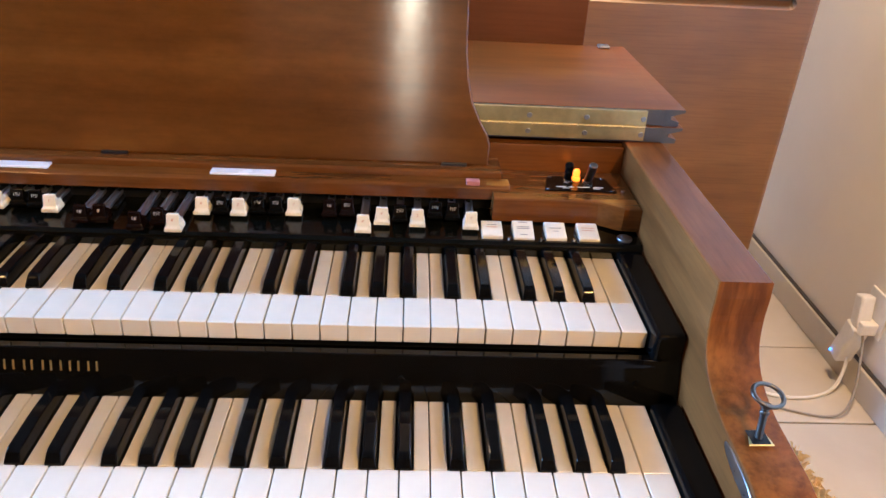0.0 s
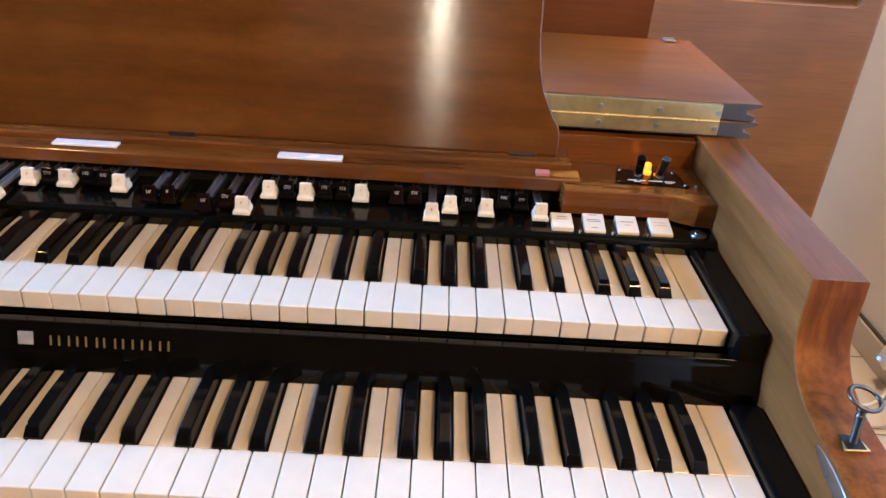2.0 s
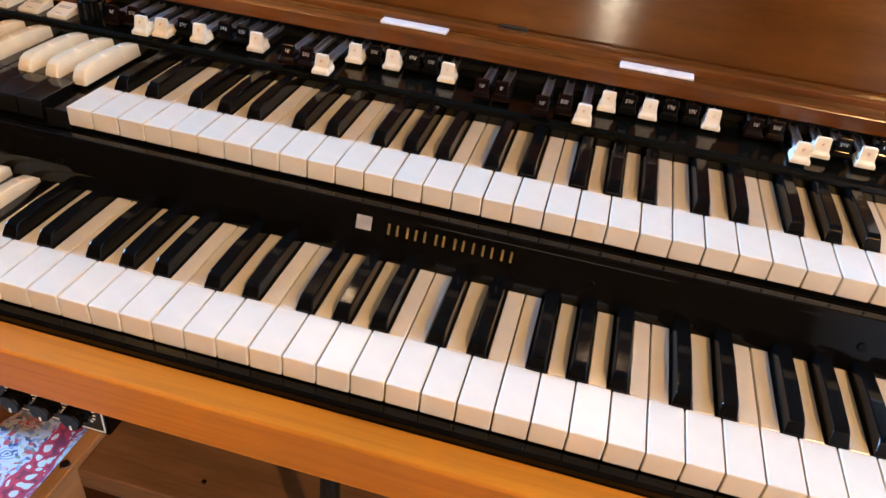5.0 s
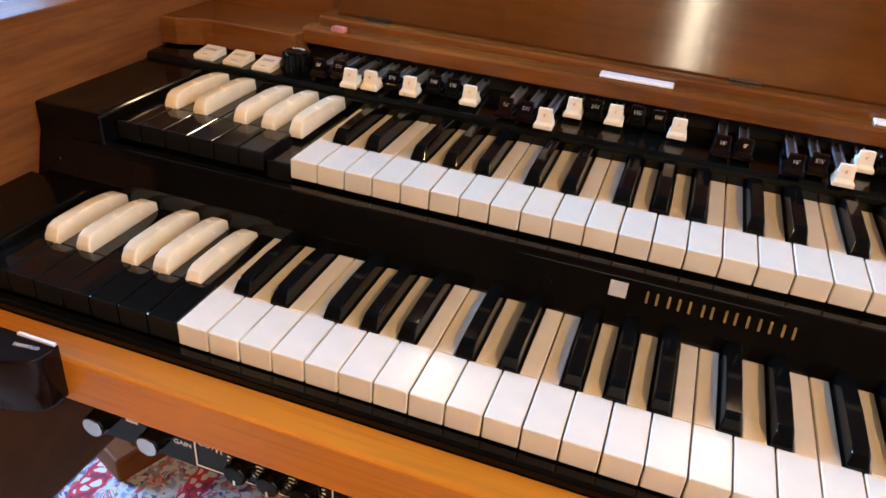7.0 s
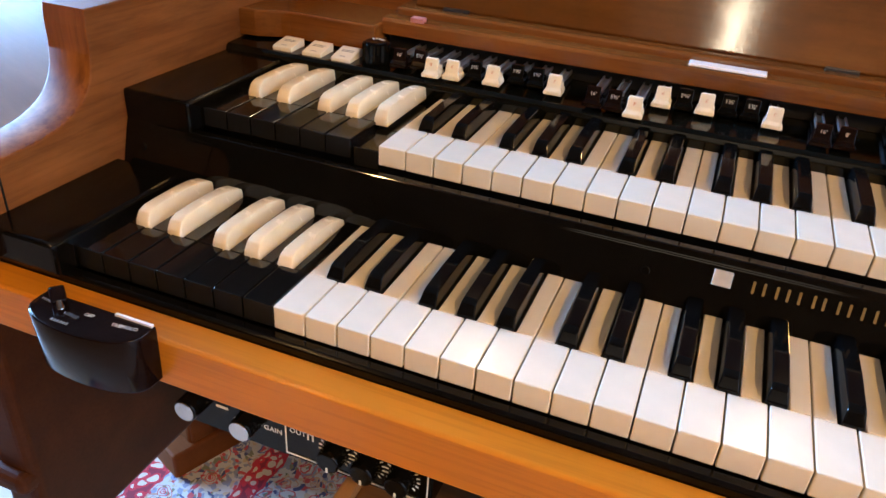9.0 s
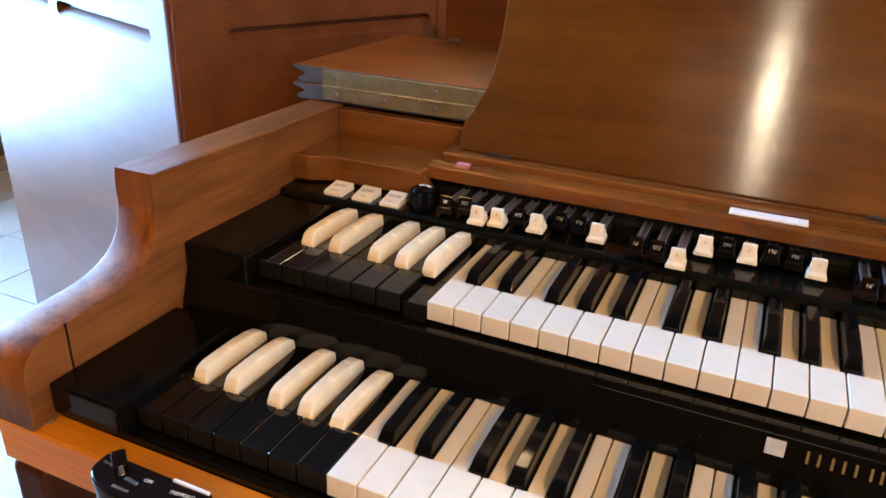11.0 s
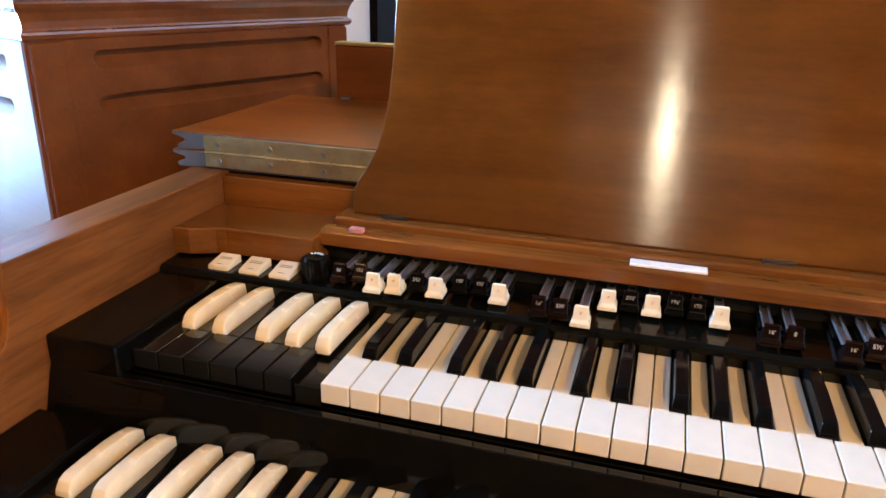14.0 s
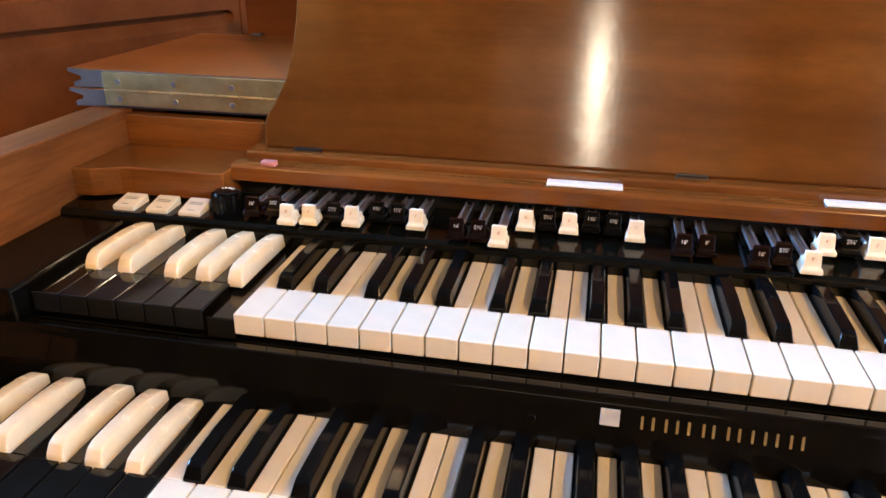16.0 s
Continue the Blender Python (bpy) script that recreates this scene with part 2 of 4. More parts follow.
def rug_mat():
    """Dense floral pile: cream ground with red, navy and olive figures, and red bands."""
    m, n, l, p = material("rug_pile")
    v = coords(n, l, (1, 1, 1))
    warp = noise_tex(n, l, v, 14, 3)
    add = n.new("ShaderNodeVectorMath")
    add.operation = "MULTIPLY_ADD"
    l.new(warp.outputs[1], add.inputs[0])
    add.inputs[1].default_value = (0.05, 0.05, 0)
    l.new(v, add.inputs[2])
    def cells(scale, *stops):
        vo = n.new("ShaderNodeTexVoronoi")
        vo.inputs["Scale"].default_value = scale
        l.new(add.outputs[0], vo.inputs["Vector"])
        sp = n.new("ShaderNodeSeparateColor")
        l.new(vo.outputs["Color"], sp.inputs[0])
        r = ramp(n, *stops)
        r.color_ramp.interpolation = "CONSTANT"
        l.new(sp.outputs[0], r.inputs[0])
        return vo, r

    ground = (0.42, 0.42, 0.42)
    _, small = cells(150, (0, ground), (0.52, (0.20, 0.23, 0.32)), (0.66, (0.42, 0.06, 0.07)), (0.76, (0.42, 0.34, 0.24)), (0.86, (0.05, 0.06, 0.15)), (0.93, (0.16, 0.17, 0.12)))
    flo, tint = cells(26, (0, (0.45, 0.05, 0.06)), (0.35, (0.07, 0.09, 0.22)), (0.6, (0.40, 0.22, 0.16)), (0.8, (0.50, 0.30, 0.30)))
    petal = ramp(n, (0, (1, 1, 1)), (0.06, (0, 0, 0)), (0.11, (1, 1, 1)), (0.16, (0, 0, 0)), (0.23, (1, 1, 1)), (0.28, (0, 0, 0)), (0.40, (1, 1, 1)), (0.43, (0, 0, 0)))
    petal.color_ramp.interpolation = "CONSTANT"
    l.new(flo.outputs["Distance"], petal.inputs[0])
    figure = mix(n, l, small.outputs[0], tint.outputs[0], petal.outputs[0])
    band = n.new("ShaderNodeTexVoronoi")
    band.inputs["Scale"].default_value = 55
    l.new(add.outputs[0], band.inputs["Vector"])
    br = ramp(n, (0, (0.52, 0.46, 0.38)), (0.40, (0.46, 0.02, 0.035)), (0.60, (0.20, 0.012, 0.03)))
    br.color_ramp.interpolation = "CONSTANT"
    l.new(band.outputs["Distance"], br.inputs[0])
    sep = n.new("ShaderNodeSeparateXYZ")
    l.new(add.outputs[0], sep.inputs[0])
    across = n.new("ShaderNodeMapRange")
    across.inputs[1].default_value, across.inputs[2].default_value = -0.62 + 0.025, -0.12 + 0.025
    l.new(sep.outputs[0], across.inputs[0])
    no, yes = (0, 0, 0), (1, 1, 1)

    def stripes(*edges):
        r = ramp(n, (0, no), *[(e, yes if k % 2 == 0 else no) for k, e in enumerate(edges)])
        r.color_ramp.interpolation = "CONSTANT"
        l.new(across.outputs[0], r.inputs[0])
        return r.outputs[0]

    c = mix(n, l, figure, br.outputs[0], stripes(0.145, 0.215, 0.484, 0.556))
    c = mix(n, l, c, (0.40, 0.02, 0.04), stripes(0.135, 0.145, 0.215, 0.225, 0.472, 0.484, 0.556, 0.568))
    c = mix(n, l, c, (0.025, 0.04, 0.13), stripes(0.03, 0.115))
    l.new(c, p.inputs["Base Color"])
    p.inputs["Roughness"].default_value = 0.95
    pile = noise_tex(n, l, v, 700, 2)
    bump(n, l, p, pile.outputs[0], 0.6, 0.002)
    return m


TILE, RUG = tile_mat(), rug_mat()
GROUT = plastic("grout", (0.085, 0.070, 0.055), 0.8, 0.1, 0.2)
FRINGE = plastic("fringe_wool", (0.80, 0.63, 0.38), 0.95, 0.2, 0.2)


# ---- building helpers ----
def quick(bm, bevel=0.0, seg=1):
    if bevel:
        bmesh.ops.bevel(bm, geom=bm.edges[:], offset=bevel, segments=seg, affect="EDGES", profile=0.5, clamp_overlap=True)
    return bm


def box(x0, x1, y0, y1, z0, z1, bevel=0.0, seg=1, bm=None):
    b = bmesh.new()
    bmesh.ops.create_cube(b, size=1)
    for v in b.verts:
        v.co = ((x0 + x1) / 2 + v.co.x * (x1 - x0), (y0 + y1) / 2 + v.co.y * (y1 - y0), (z0 + z1) / 2 + v.co.z * (z1 - z0))
    quick(b, bevel, seg)
    return join(bm, b)


def join(bm, b, slot=0):
    for f in b.faces:
        if slot:
            f.material_index = slot
    if bm is None:
        return b
    tmp = bpy.data.meshes.new("tmp")
    b.to_mesh(tmp)
    b.free()
    bm.from_mesh(tmp)
    bpy.data.meshes.remove(tmp)
    return bm


def prism(points, lo, hi, axis="x", bevel=0.0, seg=1, bm=None, slot=0):
    """A closed outline swept along an axis. Outline axes: x: (y, z); y: (x, z); z: (x, y)."""
    b = bmesh.new()
    put = {"x": lambda a, c, s: (s, a, c), "y": lambda a, c, s: (a, s, c), "z": lambda a, c, s: (a, c, s)}[axis]
    rings = [[b.verts.new(put(a, c, s)) for a, c in points] for s in (lo, hi)]
    b.faces.new(rings[0])
    b.faces.new(list(reversed(rings[1])))
    for i in range(len(points)):
        j = (i + 1) % len(points)
        b.faces.new((rings[0][j], rings[0][i], rings[1][i], rings[1][j]))
    bmesh.ops.recalc_face_normals(b, faces=b.faces[:])
    quick(b, bevel, seg)
    return join(bm, b, slot)


def rod(center, radius, depth, direction=(0, 0, 1), sides=20, r2=None, bevel=0.0, bm=None):
    b = bmesh.new()
    bmesh.ops.create_cone(b, cap_ends=True, segments=sides, radius1=radius, radius2=radius if r2 is None else r2, depth=depth)
    q = Vector((0, 0, 1)).rotation_difference(Vector(direction))
    if bevel:
        rim = [e for e in b.edges if abs(e.verts[0].co.z - e.verts[1].co.z) < 1e-6]
        bmesh.ops.bevel(b, geom=rim, offset=bevel, segments=2, affect="EDGES", profile=0.5)
    bmesh.ops.transform(b, matrix=Matrix.Translation(center) @ q.to_matrix().to_4x4(), verts=b.verts[:])
    return join(bm, b)


def part(name, bm, mats, parent=None, label="", smooth=False):
    mesh = bpy.data.meshes.new(name)
    bm.to_mesh(mesh)
    bm.free()
    for mt in mats if isinstance(mats, (list, tuple)) else (mats,):
        mesh.materials.append(mt)
    if smooth:
        for f in mesh.polygons:
            f.use_smooth = True
    ob = new(name, mesh)
    ob.parent = parent
    return tagged(ob, label)


def again(ob, x=0.0, y=0.0, z=0.0, parent=None):
    c = new(ob.name.split(".")[0], ob.data)
    c.parent = parent or ob.parent
    c.location = (x, y, z)
    if "label" in ob:
        c["label"] = ob["label"]
    return c


def thing(name, label, category, group=""):
    return tagged(new(name), label, category, group)


def tube(name, pts, radius, mat, parent=None, label=""):
    cu = bpy.data.curves.new(name, "CURVE")
    cu.dimensions, cu.bevel_depth, cu.bevel_resolution, cu.resolution_u = "3D", radius, 3, 8
    sp = cu.splines.new("NURBS")
    sp.points.add(len(pts) - 1)
    for q, p in zip(sp.points, pts):
        q.co = (*p, 1)
    sp.use_endpoint_u, sp.order_u = True, 4
    tmp = new("tmp_curve", cu)
    mesh = bpy.data.meshes.new_from_object(tmp.evaluated_get(bpy.context.evaluated_depsgraph_get()))
    bpy.data.objects.remove(tmp)
    mesh.materials.clear()
    mesh.materials.append(mat)
    ob = new(name, mesh)
    ob.parent = parent
    return tagged(ob, label)


def writing(text, size, m, mat, parent, name="lettering", depth=0.00015):
    cu = bpy.data.curves.new(name, "FONT")
    cu.body, cu.size, cu.align_x, cu.align_y, cu.extrude = text, size, "CENTER", "CENTER", depth
    cu.resolution_u = 2
    tmp = new("tmp_text", cu)
    mesh = bpy.data.meshes.new_from_object(tmp.evaluated_get(bpy.context.evaluated_depsgraph_get()))
    bpy.data.objects.remove(tmp)
    mesh.materials.clear()
    mesh.materials.append(mat)
    ob = new(name, mesh)
    ob.parent = parent
    ob.matrix_world = m
    return ob


# ---- room ----
def room():
    def wall(name, bm, mat, label):
        return tagged(part(name, bm, mat), label, "wall", kind="structure")

    slab = tagged(part("floor", box(-3.2, 2.0, -3.7, 3.0, -0.12, -0.006), GROUT), "cream ceramic tile floor with grey grout joints", "floor", kind="structure")
    wall("wall_right", box(1.80, 1.92, -3.7, 3.0, 0, 2.5), PLASTER, "off-white painted plaster wall lit warm")
    wall("wall_back", box(-3.0, 1.80, 2.60, 2.72, 0, 2.5), WALLW, "white painted back wall of the room")
    left = box(-3.12, -3.0, -3.7, -0.22, 0, 2.5)
    box(-3.12, -3.0, 1.43, 3.0, 0, 2.5, bm=left)
    box(-3.12, -3.0, -0.22, 1.43, 0, 0.2, bm=left)
    box(-3.12, -3.0, -0.22, 1.43, 2.44, 2.5, bm=left)
    wall("wall_left", left, WALLD, "unseen dark brown wall with a wide window")
    # unseen wall behind the player; its slot only shapes the sun's beam
    front = box(-3.0, -0.40, -3.72, -3.6, 0, 2.5)
    box(1.10, 1.80, -3.72, -3.6, 0, 2.5, bm=front)
    box(-0.40, 1.10, -3.72, -3.6, 2.35, 2.5, bm=front)
    box(-0.40, 1.10, -3.72, -3.6, 0, 1.99, bm=front)
    wall("wall_front", front, WALLD, "unseen dark brown wall with an added slot for the sun")
    tagged(part("ceiling", box(-3.12, 1.92, -3.72, 2.72, 2.5, 2.6), WALLD), "plain dark brown ceiling, unseen, added to close the room", "ceiling", kind="structure")
    skirt = tagged(part("baseboard", box(1.783, 1.7995, -3.6, 2.6, 0.0005, 0.078, 0.0015), TILE), "cream tile skirting along the wall", "baseboard", kind="structure")
    part("joint", box(1.790, 1.7995, -3.6, 2.6, 0.0785, 0.0835), GREYPAINT, skirt)
    tall = thing("dark_cabinet", "tall dark cabinet standing against the back wall", "cabinet")
    part("body", box(1.16, 1.34, 2.30, 2.59, 0.0, 1.75, 0.004), SATIN, tall)
    part("door", box(1.165, 1.335, 2.285, 2.299, 0.05, 1.72, 0.003), DULL, tall)
    # door with frame in the back wall
    door = tagged(part("door_1", box(-2.25, -1.38, 2.545, 2.585, 0.01, 2.04, 0.003), DOORW), "white closed interior door with a brass knob", "door", kind="structure")
    for x0, x1 in ((-2.33, -2.255), (-1.375, -1.30)):
        part("door_frame", box(x0, x1, 2.53, 2.598, 0, 2.12, 0.006), DOORW, door)
    part("door_frame", box(-2.33, -1.30, 2.53, 2.598, 2.045, 2.12, 0.006), DOORW, door)
    for z0, z1 in ((0.2, 0.85), (1.05, 1.85)):
        for x0, x1 in ((-2.15, -1.87), (-1.77, -1.49)):
            part("panel", box(x0, x1, 2.532, 2.546, z0, z1, 0.006), DOORW, door)
    knob = rod((-1.44, 2.53, 1.0), 0.028, 0.008, (0, 1, 0), 24, bevel=0.002)
    rod((-1.44, 2.51, 1.0), 0.009, 0.04, (0, 1, 0), 16, bm=knob)
    s = bmesh.new()
    bmesh.ops.create_uvsphere(s, u_segments=18, v_segments=12, radius=0.028)
    bmesh.ops.translate(s, vec=(-1.44, 2.475, 1.0), verts=s.verts[:])
    part("door_handle", join(knob, s), BRASS, door, "round brass knob", True)
    # window in the left wall
    win = tagged(part("window_1", box(-3.10, -3.02, -0.22, -0.17, 0.2, 2.44, 0.004), DOORW), "white framed window, bright daylight outside", "window", kind="structure")
    for y0, y1, z0, z1 in ((1.38, 1.43, 0.2, 2.44), (-0.17, 1.38, 0.2, 0.24), (-0.17, 1.38, 2.40, 2.44)):
        part("window_frame", box(-3.10, -3.02, y0, y1, z0, z1, 0.004), DOORW, win)
    # unseen high window, added and sized so sun reaches little but the music desk
    gd = tagged(part("window_2", box(-0.40, -0.36, -3.70, -3.62, 1.99, 2.35, 0.004), DOORW), "white framed high window, unseen, added to let sun onto the desk", "window", kind="structure")
    for x0, x1, z0, z1 in ((1.06, 1.10, 1.99, 2.35), (-0.36, 1.06, 1.99, 2.02), (-0.36, 1.06, 2.32, 2.35)):
        part("window_frame", box(x0, x1, -3.70, -3.62, z0, z1, 0.004), DOORW, gd)
    tagged(part("ground", box(-60, 60, -60, 60, -0.30, -0.121), PLASTER), "pale paved ground outside the house", "ground", kind="structure")
    # a tall dark picture and a wide wooden-framed one on the back wall
    pic = thing("picture", "tall dark picture in a black frame on the wall", "picture")
    part("frame", box(-1.02, -0.645, 2.560, 2.598, 0.62, 1.72, 0.004), SATIN, pic)
    part("image", box(-0.98, -0.685, 2.553, 2.559, 0.66, 1.68), DULL, pic)
    pan = thing("picture", "wide golden-brown picture with a cream mount in a pale wooden frame", "picture")
    for x0, x1, z0, z1 in ((-0.34, 0.524, 0.94, 1.0), (-0.34, 0.524, 1.82, 1.88), (-0.34, -0.274, 1.0, 1.82), (0.441, 0.524, 1.0, 1.82)):
        part("frame", box(x0, x1, 2.560, 2.598, z0, z1, 0.008, 2), W_BENCH_EDGE, pan)
    part("mount", box(-0.2735, -0.1445, 2.575, 2.590, 1.0005, 1.8195), PLASTER, pan, "cream mount")
    part("image", box(-0.144, 0.4405, 2.575, 2.592, 1.0005, 1.8195), AMBERBROWN, pan, "golden-brown panel")
    return slab


FLOOR = room()


# ---- organ ----
P = 0.0235            # white key pitch
YU, ZU = 0.0, 0.820   # upper manual: front edge, key top
YL, ZL = -0.152, 0.763
XL, XR = -0.234, 0.8745    # inner faces of the cheeks
TH = 0.044                # cheek thickness
HEAD = 0.0455
SHARPS = {0: -0.0028, 1: 0.0028, 3: -0.0036, 4: 0.0, 5: 0.0036}   # offset of the sharp right of each natural
SW = 0.0130

organ = thing("electric_organ", "walnut console electric organ with two manuals and drawbars, lid folded open", "organ")


def natural(name, i, drop, back, mats, last=False):
    """White key i of the octave, its front left corner at the origin."""
    g = 0.0005
    left = SHARPS.get(i - 1) if i not in (0, 3) else None
    right = SHARPS.get(i) if not last else None
    tx0 = g if left is None else left + SW / 2 + 0.0009
    tx1 = P - g if right is None else P + right - SW / 2 - 0.0009
    bm = prism([(0.0, 0.0), (0.0, -drop), (0.006, -drop), (0.006, -0.012), (HEAD, -0.012), (HEAD, 0.0)], g, P - g, "x", 0.0009, 2)
    for f in bm.faces:
        if f.normal.y < -0.6:
            f.material_index = 2
    return part(name, prism([(HEAD, -0.0001), (HEAD, -0.010), (back, -0.010), (back, -0.0001)], tx0, tx1, "x", 0.0006, 1, bm, 1), mats, None)


def sharp_mesh(front, back, high):
    """A tapered accidental, centred on x = 0."""
    b = bmesh.new()
    w0, w1 = SW / 2, SW / 2 - 0.0016
    rows = [(front, -0.004, w0), (front + 0.001, 0.002, w0), (front + 0.0050, high - 0.0022, w1), (front + 0.0085, high - 0.0002, w1 - 0.0002), ((front + back) / 2, high + 0.0003, w1), (back, high - 0.0015, w1)]
    lo = [b.verts.new((s * w0, y, -0.004)) for y in (front, back) for s in (-1, 1)]
    tops = [(b.verts.new((-w, y, z)), b.verts.new((w, y, z))) for y, z, w in rows[1:]]
    b.faces.new((lo[0], lo[1], tops[0][1], tops[0][0]))
    for (a, c), (d, e) in zip(tops, tops[1:]):
        b.faces.new((a, c, e, d))
    b.faces.new((tops[-1][0], tops[-1][1], lo[3], lo[2]))
    b.faces.new([lo[0], *[t[0] for t in tops], lo[2]])
    b.faces.new([lo[1], lo[3], *[t[1] for t in reversed(tops)]])
    bmesh.ops.recalc_face_normals(b, faces=b.faces[:])
    bmesh.ops.bevel(b, geom=b.edges[:], offset=0.0009, segments=2, affect="EDGES", profile=0.5, clamp_overlap=True)
    return b


def preset_sharp_mesh(front, back):
    h = 0.0135
    L = back - front
    pts = [(front, -0.003), (front + 0.0005, 0.004), (front + 0.004, h - 0.003), (front + 0.010, h - 0.0004), (front + 0.35 * L, h), (front + 0.6 * L, h - 0.0003), (front + 0.8 * L, h - 0.002), (front + 0.93 * L, h - 0.0045), (back, h - 0.008), (back, -0.003)]
    b = prism(pts, -SW / 2, SW / 2, "x")
    for v in b.verts:
        v.co.x *= 1 - 0.22 * max(0, v.co.z) / h
    bmesh.ops.bevel(b, geom=b.edges[:], offset=0.0011, segments=2, affect="EDGES", profile=0.5, clamp_overlap=True)
    return b


def manual(name, y0, z0, drop, back, pressed):
    """61 playing keys and 12 reverse-coloured preset keys on a key bed."""
    bed = part(name, box(XL + 0.002, XR - 0.002, y0 + 0.012, y0 + back, z0 - 0.030, z0 - 0.0135), DULL, organ, "black key bed")
    proto, dark = {}, {}
    for i in range(7):
        proto[i] = natural("white_key", i, drop, back, (WHITE, WHITE, WHITE))
        dark[i] = natural("preset_key", i, drop, back, (PRESET, PRESET, DULL))
    proto["last"] = natural("white_key", 0, drop, back, (WHITE, WHITE, WHITE), True)
    sharp = part("black_key", sharp_mesh(HEAD - 0.0015, back, 0.0112), BLACK)
    psharp = part("preset_sharp", preset_sharp_mesh(0.0445, back - 0.002), IVORY, smooth=True)
    psharp["label"] = "cream reverse-coloured preset sharp"
    first = set()

    def place(ob, *at):
        if ob.name in first:
            return again(ob, *at, bed)
        first.add(ob.name)
        ob.parent, ob.location = bed, at
        return ob

    for k in range(36):
        i = k % 7
        place(proto["last"] if k == 35 else proto[i], k * P, y0, z0 + random.uniform(-0.0002, 0.0002))
        if k < 35 and i in SHARPS:
            place(sharp, (k + 1) * P + SHARPS[i], y0, z0)
    for k in range(7):
        low = -0.0065 if k in pressed else 0.0
        place(dark[k], (k - 7) * P, y0 + (0.003 if low else 0), z0 + low)
        if k in SHARPS:
            place(psharp, (k - 6) * P + SHARPS[k], y0, z0 - (0.004 if (k + 0.5) in pressed else 0))
    return bed


upper = manual("upper_manual", YU, ZU, 0.0165, 0.134, {6})
lower = manual("lower_manual", YL, ZL, 0.0175, 0.125, {5.5})


def cheek(x0, x1, label):
    top = [(0.262, 0.898), (-0.041, 0.898), (-0.0425, 0.884), (-0.0425, 0.868), (-0.046, 0.848), (-0.053, 0.835), (-0.064, 0.825), (-0.080, 0.8175), (-0.100, 0.813), (-0.125, 0.811), (-0.150, 0.8095), (-0.168, 0.806), (-0.180, 0.798), (-0.186, 0.786)]
    pts = top + [(-0.187, 0.7376), (-0.1618, 0.7376), (-0.1618, 0.698), (0.530, 0.698), (0.530, 0.880), (0.262, 0.880)]
    curve = []
    for i in range(len(top) - 1):
        p0, p1, p2, p3 = (Vector(top[max(0, min(len(top) - 1, j))]) for j in (i - 1, i, i + 1, i + 2))
        for u in ((0,) if i < 3 else (0, 0.25, 0.5, 0.75)):
            curve.append(tuple(0.5 * (2 * p1 + (p2 - p0) * u + (2 * p0 - 5 * p1 + 4 * p2 - p3) * u * u + (3 * p1 - p0 - 3 * p2 + p3) * u ** 3)))
    pts = curve + [top[-1]] + pts[len(top):]
    bm = prism(pts, x0, x1, "x")
    ed = [e for e in bm.edges if abs(e.verts[0].co.x - e.verts[1].co.x) < 1e-6]
    bmesh.ops.bevel(bm, geom=ed, offset=0.0015, segments=2, affect="EDGES", profile=0.5, clamp_overlap=True)
    for f in bm.faces:
        c = f.calc_center_median()
        if c.y < -0.035 and abs(f.normal.x) < 0.5 and c.z > 0.5:
            f.material_index = 1
            f.smooth = c.y < -0.0428
    ck = part("cheek", bm, (W_CHEEK, W_END), organ, label)
    part("side_panel", box(x0 + 0.001, x1 - 0.001, -0.1865, 0.530, 0.418, 0.6975, 0.009, 4), W_SIDE, ck, "dark brown wooden side panel")
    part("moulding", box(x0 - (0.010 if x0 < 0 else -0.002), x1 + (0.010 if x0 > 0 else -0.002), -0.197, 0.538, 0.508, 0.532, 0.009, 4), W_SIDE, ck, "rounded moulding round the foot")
    return ck


cheek(XL - TH, XL, "walnut side cheek with a swept arm")
cheek(XR, XR + TH, "walnut side cheek with a swept arm")
part("joint", box(XL - 0.0005, XL + 0.0006, -0.146, -0.1445, 0.765, 0.811), DULL, organ)

# black end blocks beside the keys
part("end_block", prism([(-0.017, 0.829), (-0.017, 0.80), (0.134, 0.80), (0.134, 0.829)], 36 * P + 0.0008, XR - 0.0008, "x", 0.004, 3), BLACK, organ)
part("end_block", prism([(-0.017, 0.829), (-0.017, 0.80), (0.134, 0.80), (0.134, 0.829)], XL + 0.0008, -7 * P - 0.0008, "x", 0.003, 3), SATIN, organ)
part("end_block", prism([(-0.170, 0.772), (-0.170, 0.745), (-0.034, 0.745), (-0.034, 0.772)], 36 * P + 0.0008, XR - 0.0008, "x", 0.004, 3), BLACK, organ)
part("end_block", prism([(-0.170, 0.772), (-0.170, 0.745), (-0.034, 0.745), (-0.034, 0.772)], XL + 0.0008, -7 * P - 0.0008, "x", 0.003, 3), SATIN, organ)

# fascia between the manuals, with a lip under the upper keys
fascia = part("fascia", prism([(-0.009, 0.8025), (-0.016, 0.8025), (-0.0175, 0.798), (-0.0185, 0.796), (-0.034, 0.745), (-0.02, 0.74), (0.01, 0.79)], XL + 0.001, XR - 0.001, "x", 0.0008, 2), GLOSS, organ, "glossy black fascia")
FS = math.degrees(math.atan2(0.796 - 0.745, 0.0155))   # slope of its face


def on_fascia(x, z, lift=0.0004):
    y = -0.0185 - (0.796 - z) / (0.796 - 0.745) * 0.0155
    return pose(x, y - lift, z, FS, 0, 0)


for x in (-0.213, 0.004, 0.218, 0.4445, 0.634, 0.836):
    b = rod((0, 0, 0), 0.0032, 0.002, (0, 0, 1), 14, bevel=0.0006)
    part("screw", b, SATIN, fascia).matrix_world = on_fascia(x, 0.782)
plaque = part("plaque", box(-0.0062, 0.0062, -0.0056, 0.0056, 0, 0.0008, 0.0003), PLAQUE, fascia, "small square metal plaque")
plaque.matrix_world = on_fascia(0.2675, 0.789)
